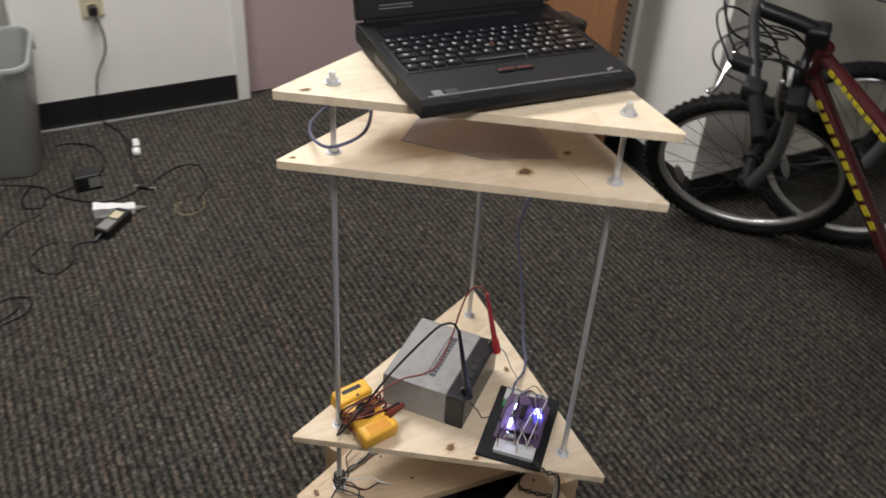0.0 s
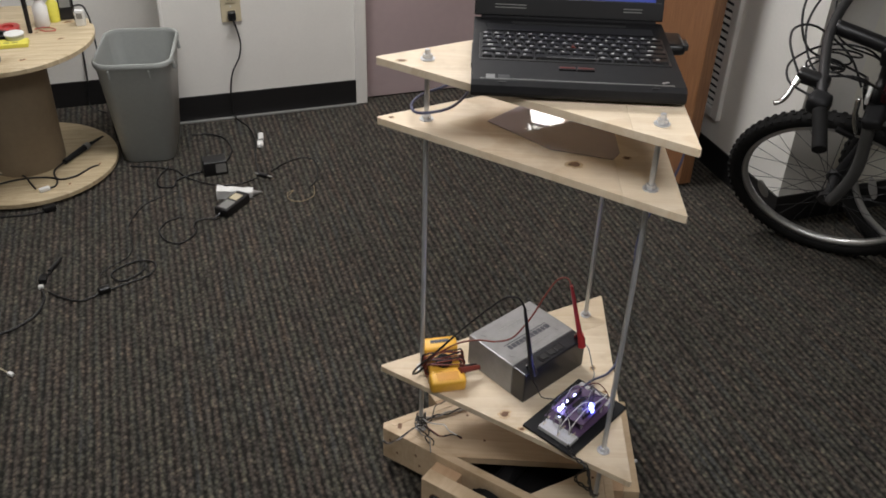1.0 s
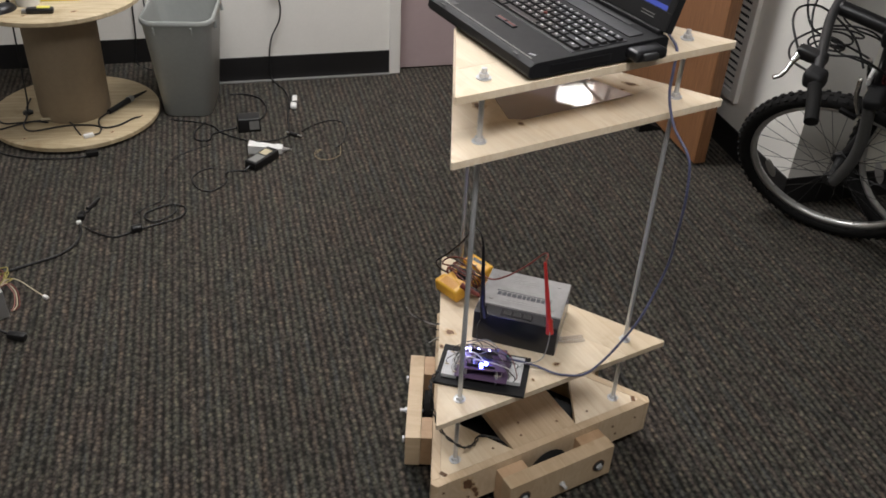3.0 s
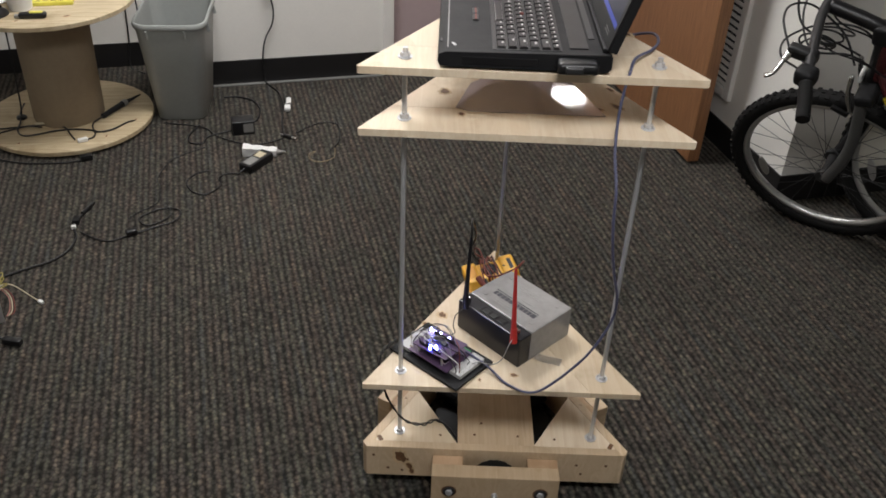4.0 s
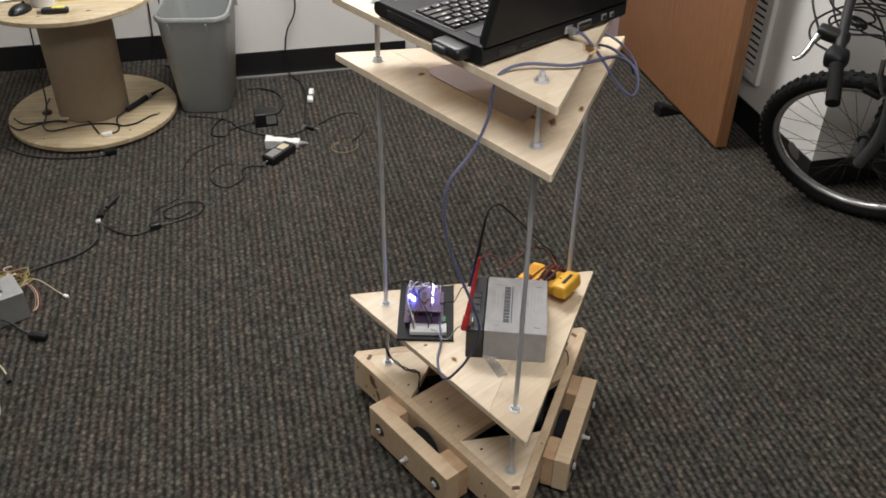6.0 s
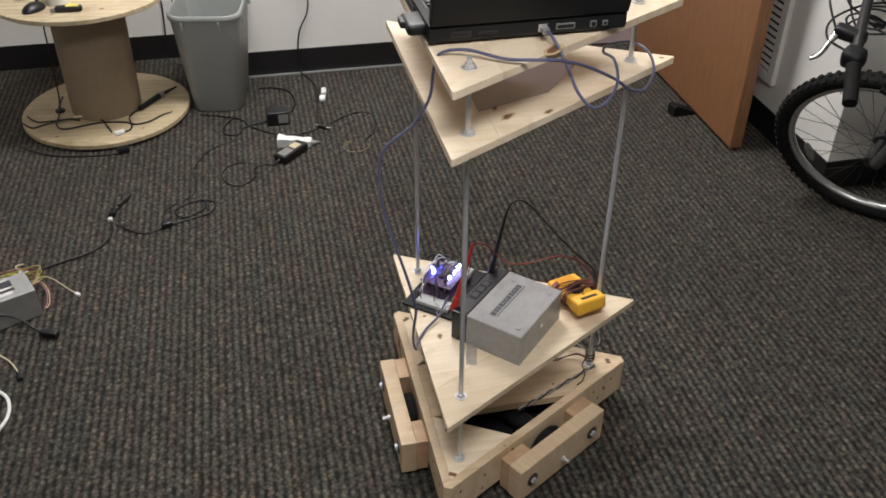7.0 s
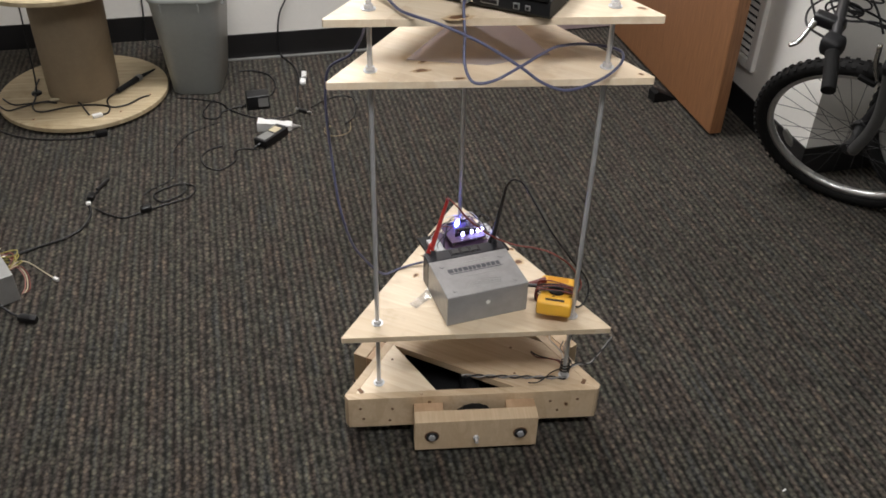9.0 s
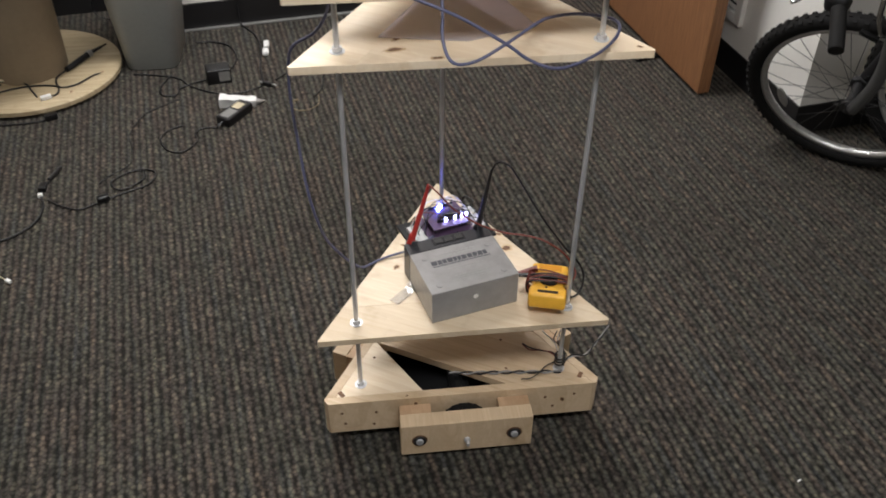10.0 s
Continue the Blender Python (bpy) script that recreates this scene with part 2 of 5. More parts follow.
def box(x, y, z, m=None, bevel=0.0, bm=None, seg=2):
    """A box of that size round m's origin."""
    bm = bm or bmesh.new()
    r = bmesh.ops.create_cube(bm, size=1, matrix=(m or Matrix()) @ Matrix.Diagonal((x, y, z, 1)))
    if bevel:
        es = list({e for v in r["verts"] for e in v.link_edges})
        bmesh.ops.bevel(bm, geom=es, offset=bevel, segments=seg, affect="EDGES", profile=0.6)
    return bm


def span(x0, x1, y0, y1, z0, z1, bevel=0.0, bm=None, m=None):
    return box(x1 - x0, y1 - y0, z1 - z0, (m or Matrix()) @ pose((x0 + x1) / 2, (y0 + y1) / 2, (z0 + z1) / 2), bevel, bm)


def rod(a, b, r, n=12, bm=None, r2=None):
    """A round bar from a to b."""
    bm = bm or bmesh.new()
    a, b = Vector(a), Vector(b)
    d = b - a
    m = Matrix.Translation((a + b) / 2) @ d.to_track_quat("Z", "Y").to_matrix().to_4x4()
    bmesh.ops.create_cone(bm, cap_ends=True, segments=n, radius1=r, radius2=r if r2 is None else r2, depth=d.length, matrix=m)
    return bm


def prism(points, z0, z1, bevel=0.0, bm=None):
    """A flat outline raised from z0 to z1."""
    bm = bm or bmesh.new()
    vs = [bm.verts.new((x, y, z0)) for x, y in points]
    f = bm.faces.new(vs)
    r = bmesh.ops.extrude_face_region(bm, geom=[f])
    top = [v for v in r["geom"] if isinstance(v, bmesh.types.BMVert)]
    for v in top:
        v.co.z = z1
    bmesh.ops.recalc_face_normals(bm, faces=bm.faces[:])
    if bevel:
        bmesh.ops.bevel(bm, geom=bm.edges[:], offset=bevel, segments=2, affect="EDGES", profile=0.6)
    return bm


def lathe(profile, n=32, bm=None, m=None):
    """A turned body from (radius, height) pairs."""
    bm = bm or bmesh.new()
    m = m or Matrix()
    rings = []
    for r, z in profile:
        rings.append([bm.verts.new(m @ Vector((r * math.cos(2 * math.pi * k / n), r * math.sin(2 * math.pi * k / n), z))) for k in range(n)])
    for a, b in zip(rings, rings[1:]):
        for k in range(n):
            bm.faces.new((a[k], a[(k + 1) % n], b[(k + 1) % n], b[k]))
    if profile[0][0] > 1e-4:
        bm.faces.new(rings[0][::-1])
    if profile[-1][0] > 1e-4:
        bm.faces.new(rings[-1])
    bmesh.ops.remove_doubles(bm, verts=bm.verts[:], dist=1e-6)
    bmesh.ops.recalc_face_normals(bm, faces=bm.faces[:])
    return smooth(bm)


def curve_points(points, steps=8):
    ps = [Vector(p) for p in points]
    out = []
    for i in range(len(ps) - 1):
        p0, p1, p2, p3 = ps[max(i - 1, 0)], ps[i], ps[i + 1], ps[min(i + 2, len(ps) - 1)]
        for k in range(steps):
            t = k / steps
            out.append(0.5 * (2 * p1 + (p2 - p0) * t + (2 * p0 - 5 * p1 + 4 * p2 - p3) * t * t + (3 * p1 - p0 - 3 * p2 + p3) * t**3))
    out.append(ps[-1])
    return out


def hose(points, r, n=8, steps=8, bm=None):
    """A round cable or bent tube along a smooth line."""
    bm = bm or bmesh.new()
    ps = curve_points(points, steps)
    side = None
    rings = []
    for i, p in enumerate(ps):
        d = (ps[min(i + 1, len(ps) - 1)] - ps[max(i - 1, 0)]).normalized()
        if side is None:
            side = d.orthogonal().normalized()
        side = (side - d * side.dot(d)).normalized()
        up = d.cross(side)
        rings.append([bm.verts.new(p + r * (side * math.cos(2 * math.pi * k / n) + up * math.sin(2 * math.pi * k / n))) for k in range(n)])
    for a, b in zip(rings, rings[1:]):
        for k in range(n):
            f = bm.faces.new((a[k], a[(k + 1) % n], b[(k + 1) % n], b[k]))
            f.smooth = True
    bm.faces.new(rings[0][::-1])
    bm.faces.new(rings[-1])
    return bm


def hexnut(m, across=0.0075, thick=0.006, hole=False, bm=None):
    bm = bm or bmesh.new()
    bmesh.ops.create_cone(bm, cap_ends=True, segments=6, radius1=across, radius2=across * 0.96, depth=thick, matrix=m)
    return bm


def place(ob, m):
    ob.matrix_world = m
    return ob


# ---- the room ----
def grid_box(name, a0, a1, b0, b1, z0, z1, mat, label="", bevel=0.0, category=""):
    ob = part(name, span(a0, a1, b0, b1, z0, z1, bevel), mat)
    ob.matrix_world = GRID
    return tagged(ob, label, category, kind="structure")


def ribbed_slab(x0, x1, y0, y1):
    """The carpet: rounded ribs along y with grooves between them, on a slab."""
    bm = bmesh.new()
    line = [(x0, -0.08)]
    for k in range(math.ceil(x0 / RIB_PITCH), math.floor(x1 / RIB_PITCH)):
        line += [(k * RIB_PITCH + f * RIB_PITCH, z) for f, z in ((0.0, -0.0026), (0.14, -0.0014), (0.28, -0.0004), (0.5, 0.0), (0.72, -0.0004), (0.86, -0.0014))]
    line += [(x1, -0.0026), (x1, -0.08)]
    rows = [[bm.verts.new((x, y, z)) for x, z in line] for y in (y0, y1)]
    n = len(line)
    for k in range(n):
        f = bm.faces.new((rows[0][k], rows[0][(k + 1) % n], rows[1][(k + 1) % n], rows[1][k]))
        f.smooth = 0 < k < n - 2
    bmesh.ops.recalc_face_normals(bm, faces=bm.faces[:])
    return bm


def room():
    floor = part("floor", ribbed_slab(-3.2, 3.4, -6.0, 1.2), CARPET)
    floor.matrix_world = GRID
    tagged(floor, "dark brown-grey ribbed office carpet", "floor", kind="structure")
    grid_box("ceiling", -3.2, 3.4, -6.0, 1.2, CEILING, CEILING + 0.1, TILE, "white office ceiling")
    H = CEILING
    # back wall with the outlet stands proud of the wall beside it
    grid_box("wall_back", -0.70, 0.0, 0.0, 0.35, 0.0, H, PAINT, "white painted wall with a power outlet")
    grid_box("wall_recess", -3.2, -0.70, 0.25, 0.35, 0.0, H, PAINT, "white painted wall in a shallow recess")
    grid_box("wall_over_door", 0.0, 0.97, 0.0, 0.12, 2.1, H, PAINT, "white painted wall over the doorway")
    grid_box("wall_door_side", 0.97, 1.113, 0.0, 0.12, 0.0, H, PAINT, "white painted wall beside the doorway")
    grid_box("wall_vent", 1.113, 1.30, -1.241, 0.12, 0.0, H, PAINT, "white painted wall with a tall metal grille")
    grid_box("wall_right_back", 1.30, 3.4, -1.241, -1.1, 0.0, H, PAINT_OLIVE, "cream painted wall behind the bicycles")
    grid_box("wall_left", -3.2, -3.1, -6.0, 0.25, 0.0, H, PAINT, "white painted wall")
    grid_box("wall_right", 3.3, 3.4, -6.0, -1.241, 0.0, H, PAINT, "white painted wall")
    grid_box("wall_behind", -3.1, 3.3, -6.0, -5.9, 0.0, H, PAINT, "white painted wall")
    # door frame and closed leaf
    for nm, a0, a1, z0, z1 in (("door_frame_post", 0.0, 0.045, 0.0, 2.1), ("door_frame_post", 0.955, 0.97, 0.0, 2.1), ("door_frame_head", 0.045, 0.955, 2.05, 2.1)):
        grid_box(nm, a0, a1, -0.012, 0.12, z0, z1, TRIM, "white painted steel door frame", 0.003)
    grid_box("door_closed", 0.045, 0.955, 0.03, 0.075, 0.006, 2.05, PINK, "closed mauve painted door", 0.002)
    # black cove base
    for a0, a1, b0, b1 in ((-0.704, 0.0, -0.006, 0.0), (-3.1, -0.71, 0.244, 0.25), (-0.706, -0.70, 0.0, 0.25), (0.97, 1.107, -0.006, 0.0), (1.107, 1.113, -1.247, 0.0), (1.113, 3.3, -1.247, -1.241)):
        grid_box("baseboard", a0, a1, b0, b1, 0.0, 0.102, VINYL, "black vinyl cove baseboard", 0.002)
    grid_box("trim", -0.70, 0.0, -0.022, -0.006, 0.0, 0.005, GREYMETAL, "grey carpet edge strip", 0.001)
    grid_box("trim", -0.712, -0.700, -0.004, 0.006, 0.103, H, TRIM, "white painted corner bead", 0.003)


def ceiling_light(a, b):
    ob = thing("ceiling_light", "recessed fluorescent ceiling light with a lit diffuser", "ceiling light", "ceiling lights")
    ob.matrix_world = GRID @ pose(a, b, CEILING)
    bm = bmesh.new()
    for x0, x1, y0, y1 in ((-0.6, 0.6, -0.3, -0.27), (-0.6, 0.6, 0.27, 0.3), (-0.6, -0.57, -0.27, 0.27), (0.57, 0.6, -0.27, 0.27)):
        span(x0, x1, y0, y1, -0.02, 0.0, 0.002, bm)
    part("frame", bm, TRIM, ob)
    part("diffuser", span(-0.57, 0.57, -0.27, 0.27, -0.012, -0.004), DIFFUSER, ob)


room()
for a, b, p in LAMPS:
    ceiling_light(a, b)
    lamp(a, b, p)


def open_door():
    """The wooden door, open square into the room."""
    ob = thing("door", "open brown oak-veneer door standing square to the wall", "door")
    ob.matrix_world = GRID @ pose(0.955, -0.012, 0.012)
    part("leaf", span(-0.022, 0.022, -0.935, 0.0, 0.0, 2.03, 0.002), VENEER, ob)
    part("edge_band", span(-0.0215, 0.0215, -0.9385, -0.935, 0.0, 2.03), VENEER, ob)
    for z in (0.25, 1.0, 1.75):
        part("hinge", rod((-0.02, 0.008, z - 0.05), (-0.02, 0.008, z + 0.05), 0.006), STEEL, ob, "steel butt hinge")
    for s in (-1, 1):
        h = part("door_handle", lathe([(0.0, 0), (0.026, 0), (0.026, 0.006), (0.011, 0.012), (0.011, 0.035), (0.026, 0.045), (0.027, 0.06), (0.0, 0.066)], 24), CHROME, ob, "round metal door knob")
        h.matrix_local = pose(s * 0.022, -0.87, 0.98, 0, s * 90, 0)
    st = thing("door_stop", "small black rubber door wedge on the carpet", "door stop")
    st.matrix_world = GRID @ pose(0.893, -0.645, 0.0, 0, 0, 4)
    bm = bmesh.new()
    prism([(-0.050, 0.0), (0.050, 0.0), (0.050, 0.004), (-0.036, 0.044), (-0.050, 0.037)], -0.024, 0.024, 0.0012, bm)
    bmesh.ops.rotate(bm, verts=bm.verts[:], cent=(0, 0, 0), matrix=Matrix.Rotation(radians(90), 3, "X"))
    part("wedge", bm, RUBBER, st)


def wall_grille():
    ob = thing("wall_grille", "tall white-framed metal grille with dark slots in the wall", "grille")
    ob.matrix_world = GRID @ pose(1.113, -0.62, 0.19)
    w, h = 0.24, 1.5
    bm = bmesh.new()
    for y0, y1, z0, z1 in ((-w, -w + 0.035, 0, h), (w - 0.035, w, 0, h), (-w + 0.035, w - 0.035, 0, 0.035), (-w + 0.035, w - 0.035, h - 0.035, h)):
        span(-0.018, 0.0, y0, y1, z0, z1, 0.003, bm)
    part("frame", bm, TRIM, ob, "white painted grille frame")
    part("backing", span(-0.004, -0.001, -w + 0.03, w - 0.03, 0.03, h - 0.03), BLACK, ob)
    slat = None
    for k in range(58):
        z = 0.05 + k * 0.0245
        if slat is None:
            slat = part("slat", box(0.002, 2 * w - 0.07, 0.013, pose(0, 0, 0, 0, 22, 0)), TRIM, ob)
        else:
            s = new("slat", slat.data)
            s.parent = ob
            slat = s
        slat.location = (-0.011, 0, z)
    bm = bmesh.new()
    for y in (-0.12, 0.0, 0.12):
        span(-0.017, -0.013, y - 0.004, y + 0.004, 0.035, h - 0.035, 0, bm)
    part("stiffener", bm, TRIM, ob)


open_door()
wall_grille()

# ---- the robot ----
Z_TOP, Z_MID, Z_LOW, Z_BASE = 0.9916, 0.8792, 0.2955, 0.1182
TIP, BASE_TIP, ROD_R = 0.333, 0.341, 0.2425
MOVERS = []


def carried(ob, local=None):
    """Lets ob ride on the robot at that place in the robot's space."""
    MOVERS.append((ob, local or Matrix()))
    return ob


def polar(r, deg, z=0.0):
    return Vector((r * math.cos(radians(deg)), r * math.sin(radians(deg)), z))


def clip(points, nx, ny, d):
    """The part of an outline where nx * x + ny * y <= d."""
    out = []
    for i, p in enumerate(points):
        q = points[(i + 1) % len(points)]
        a, b = nx * p[0] + ny * p[1] - d, nx * q[0] + ny * q[1] - d
        if a <= 0:
            out.append(p)
        if (a < 0 < b) or (b < 0 < a):
            t = a / (a - b)
            out.append((p[0] + t * (q[0] - p[0]), p[1] + t * (q[1] - p[1])))
    return out


def knot(parent, x, y, z, r, stretch=1.5, turn=0.0, at=None):
    """A brown knot with an uneven outline and a paler rim, flush in the board."""
    rr = random.Random(int(abs(x) * 9000 + abs(y) * 7000 + r * 90000))
    pts = []
    for k in range(16):
        a = 2 * math.pi * k / 16
        q = r * (1 + 0.22 * rr.uniform(-1, 1))
        pts.append((q * stretch * math.cos(a), q * math.sin(a)))
    bm = prism([(1.05 * u, 0.98 * v) for u, v in pts], -0.001, 0.0003)
    n = len(bm.faces)
    prism([(0.66 * u, 0.62 * v) for u, v in pts], -0.001, 0.0006, 0, bm)
    bm.faces.ensure_lookup_table()
    for f in bm.faces[n:]:
        f.material_index = 1
    k = part("knot", bm, KNOT_RIM, parent, "brown knot")
    k.data.materials.append(KNOT)
    k.matrix_local = (at or pose(x, y, z)) @ pose(0, 0, 0, 0, 0, turn)


def shelf(robot, z, seam, mat, knots):
    """A triangular board of two glued planks; seam: direction in degrees and distance from the middle."""
    tri = [tuple(polar(TIP, a)[:2]) for a in (0, 120, 240)]
    for a in (0, 120, 240):
        tri = clip(tri, math.cos(radians(a)), math.sin(radians(a)), TIP - 0.0035)
    nx, ny = math.cos(radians(seam[0])), math.sin(radians(seam[0]))
    sh = new("shelf")
    sh.parent = robot
    sh["label"] = "triangular pale pine shelf board"
    for pts in (clip(tri, nx, ny, seam[1] - 0.0001), clip(tri, -nx, -ny, -seam[1] - 0.0001)):
        part("plank", prism(pts, z - 0.0135, z, 0.0007), mat, sh)
    for k in knots:
        knot(sh, k[0], k[1], z, *k[2:])
    return sh


def robot_frame():
    ob = thing("robot", "three-wheeled wooden robot of pine boards and threaded rods", "robot")
    carried(ob)
    shelf(ob, Z_TOP, (0, -0.075), PINE_Y, [(0.285, 0.012, 0.006, 1.6), (0.02, 0.06, 0.005), (0.025, -0.172, 0.011, 2.4, 40), (-0.12, -0.21, 0.005, 1.5)])
    shelf(ob, Z_MID, (0, -0.075), PINE_Y, [(-0.007, 0.142, 0.0125, 1.25), (-0.096, 0.112, 0.0065, 1.2), (-0.055, -0.131, 0.0055, 2.4, 70), (-0.043, -0.168, 0.0075, 2.2, 40), (0.03, -0.165, 0.005, 2.5, 30), (0.305, 0.0, 0.004)])
    shelf(ob, Z_LOW, (120, -0.075), PINE_SLANT, [(0.068, 0.126, 0.0105, 1.3, 30), (-0.122, -0.027, 0.0065, 1.5, 80), (0.035, 0.165, 0.006), (-0.14, 0.045, 0.004)])
    # threaded rods with washers and nuts
    for a in (0, 120, 240):
        p = polar(ROD_R, a)
        top = Z_TOP + 0.016
        bm = bmesh.new()
        n = 40
        prof = []
        k = 0
        z = 0.04
        while z < top:
            prof += [(0.00435, z), (0.0048, z + 0.0013)]
            z += 0.0026
        lathe(prof, 10, bm, Matrix.Translation(p))
        r = part("threaded_rod", bm, STEEL, ob, "zinc-plated threaded rod")
        for lev in (Z_TOP, Z_MID, Z_LOW, Z_BASE):
            for s in (1, -1):
                if lev == Z_BASE and s < 0:
                    continue
                base = lev if s > 0 else lev - 0.0135
                part("washer", lathe([(0.0125, 0), (0.0125, 0.0016), (0.005, 0.0016)], 20, None, Matrix.Translation((p.x, p.y, base if s > 0 else base - 0.0016))), STEEL, ob)
                part("nut", hexnut(Matrix.Translation((p.x, p.y, base + s * 0.0052)) @ Matrix.Rotation(a + lev * 9, 4, "Z"), 0.0085, 0.007), STEEL, ob)
    # base: three boards on edge, corner plates and a wide board across
    base = new("base")
    base.parent = ob
    base["label"] = "triangular base box of lumber boards"
    tri = [tuple(polar(BASE_TIP, a)[:2]) for a in (0, 120, 240)]
    trim = tri
    for a in (0, 120, 240):
        trim = clip(trim, math.cos(radians(a)), math.sin(radians(a)), BASE_TIP - 0.014)
    deck = Z_BASE - 0.018
    rim = BASE_TIP / 2 - 0.019
    for a in (60, 180, 300):
        nx, ny = math.cos(radians(a)), math.sin(radians(a))
        pts = clip(trim, -nx, -ny, -rim)
        # butt the ends against the next board
        b = a + 120
        pts = clip(pts, math.cos(radians(b)), math.sin(radians(b)), rim - 0.0002)
        part("side_board", prism(pts, 0.030, Z_BASE, 0.0010), LUMBER_TURNED[{60: 30, 180: 90, 300: -30}[a]], base)
        m = pose(0, 0, 0, 0, 0, a)
        rr = random.Random(a)
        for y, z in ((-0.255, 0.090), (-0.235, 0.058), (-0.19, 0.085), (-0.19, 0.052), (0.175, 0.088), (0.20, 0.060), (0.245, 0.085)):
            h = part("screw_hole", lathe([(0.0034, 0), (0.0034, 0.0006), (0.0, 0.0006)], 10), KNOT, base, "dark screw hole")
            h.matrix_local = m @ pose(BASE_TIP / 2, y + rr.uniform(-0.012, 0.012), z + rr.uniform(-0.006, 0.006), 0, 90, 0)
    for a, y, z, r in ((180, -0.205, 0.090, 0.017), (180, -0.185, 0.062, 0.010), (180, -0.180, 0.045, 0.008), (60, 0.16, 0.09, 0.009), (300, 0.21, 0.075, 0.006), (300, -0.10, 0.10, 0.006)):
        knot(base, y, z, 0, r, 1.5, 20, pose(0, 0, 0, 0, 0, a) @ pose(BASE_TIP / 2, y, z, 0, 90, 0))
    inset = trim
    for a in (60, 180, 300):
        inset = clip(inset, math.cos(radians(a)), math.sin(radians(a)), rim - 0.0002)
    for a in (120, 240):
        part("corner_plate", prism(clip(inset, -math.cos(radians(a)), -math.sin(radians(a)), -0.148), deck, Z_BASE - 0.0006, 0.0005), PINE_SLANT if a == 120 else PINE, base)
    pts = clip(clip(inset, 0, 1, 0.082), 0, -1, 0.085)
    part("deck_board", prism(pts, deck, Z_BASE - 0.0006, 0.0005), LUMBER, base)
    for x, y in ((0.10, 0.03), (0.14, -0.045), (-0.09, 0.03), (-0.125, 0.045), (-0.125, -0.05), (-0.13, 0.12), (-0.13, -0.13), (-0.02, 0.2), (-0.02, -0.2)):
        h = part("screw_hole", lathe([(0.003, 0), (0.003, 0.0006), (0.0, 0.0006)], 10), KNOT, base, "dark screw hole")
        h.location = (x, y, Z_BASE - 0.0006)
    inner = [tuple(polar(BASE_TIP - 0.093, a)[:2]) for a in (0, 120, 240)]
    part("tray", prism(inner, 0.030, 0.040), MATT, base, "black plastic tray inside the base")
    for a in (60, 180, 300):
        m = pose(0, 0, 0, 0, 0, a)
        part("motor", rod(m @ Vector((0.02, 0.0, 0.065)), m @ Vector((0.14, 0.0, 0.065)), 0.022, 16), MATT, base, "black gear motor")
    for a in (0, 120, 240):
        for s, r in ((1, 0.29), (-1, 0.296)):
            q = polar(r, a)
            kb = part("nail_hole", box(0.016, 0.009, 0.001, pose(q.x, q.y, Z_BASE, 0, 0, a + 90 * (s > 0))), KNOT, base, "dark notch")
            break
    # wheel brackets
    for a in (60, 180, 300):
        br = new("wheel_bracket")
        br.parent = ob
        br["label"] = "pine block bracket holding a wheel"
        br.matrix_local = pose(0, 0, 0, 0, 0, a)
        e = BASE_TIP / 2
        part("outer_block", span(e + 0.026, e + 0.060, -0.136, 0.136, 0.012, 0.100, 0.002), LUMBER_TURNED[90], br)
        for s in (-1, 1):
            part("spacer", span(e + 0.0005, e + 0.0258, min(s * 0.07, s * 0.135), max(s * 0.07, s * 0.135), 0.014, 0.0985, 0.0015), LUMBER_RED, br)
            wsh = part("washer", lathe([(0.0135, 0), (0.0135, 0.002), (0.006, 0.002)], 20), DARKMETAL, br, "dark recessed washer")
            wsh.matrix_local = pose(e + 0.0605, s * 0.098, 0.055, 0, 90, 0)
            nt = part("nut", hexnut(Matrix(), 0.0078, 0.006), STEEL, br)
            nt.matrix_local = pose(e + 0.0645, s * 0.098, 0.055, 0, 90, 0)
            rec = part("bolt_hole", lathe([(0.0165, 0), (0.0165, 0.0006), (0.0, 0.0006)], 20), KNOT, br)
            rec.matrix_local = pose(e + 0.0599, s * 0.098, 0.055, 0, 90, 0)
        part("axle", rod((e - 0.03, 0, 0.048), (e + 0.078, 0, 0.048), 0.0038), STEEL, br)
        an = part("nut", hexnut(Matrix(), 0.0068, 0.006), STEEL, br)
        an.matrix_local = pose(e + 0.0635, 0, 0.048, 0, 90, 0)
    return ob


WHEELS = []


def robot_wheels(robot):
    for a in (60, 180, 300):
        w = new("drive_wheel")
        w.parent = robot
        w["label"] = "black rubber drive wheel"
        part("tyre", lathe([(0.036, -0.009), (0.046, -0.009), (0.0478, -0.006), (0.0478, 0.006), (0.046, 0.009), (0.036, 0.009)], 28), RUBBER, w)
        part("hub", lathe([(0.006, -0.0085), (0.0362, -0.0075), (0.0362, 0.0075), (0.006, 0.0085)], 24), GREYMETAL, w)
        bm = bmesh.new()
        for k in range(18):
            m = pose(0, 0, 0, 0, 0, k * 20) @ pose(0.0475, 0, 0)
            box(0.002, 0.006, 0.015, m, 0, bm)
        part("tread", bm, RUBBER, w)
        WHEELS.append((w, a))


robot = robot_frame()
robot_wheels(robot)


# ---- what rides on the robot ----
def text(name, words, size, mat, parent, m, label=""):
    c = bpy.data.curves.new(name, "FONT")
    c.body, c.size, c.extrude, c.align_x, c.align_y = words, size, 0.0002, "CENTER", "CENTER"
    tmp = bpy.data.objects.new(name, c)
    scene.collection.objects.link(tmp)
    me = bpy.data.meshes.new_from_object(tmp.evaluated_get(bpy.context.evaluated_depsgraph_get()))
    bpy.data.objects.remove(tmp)
    me.materials.clear()
    me.materials.append(mat)
    ob = new(name, me)
    ob.parent = parent
    ob.matrix_local = m
    return ob


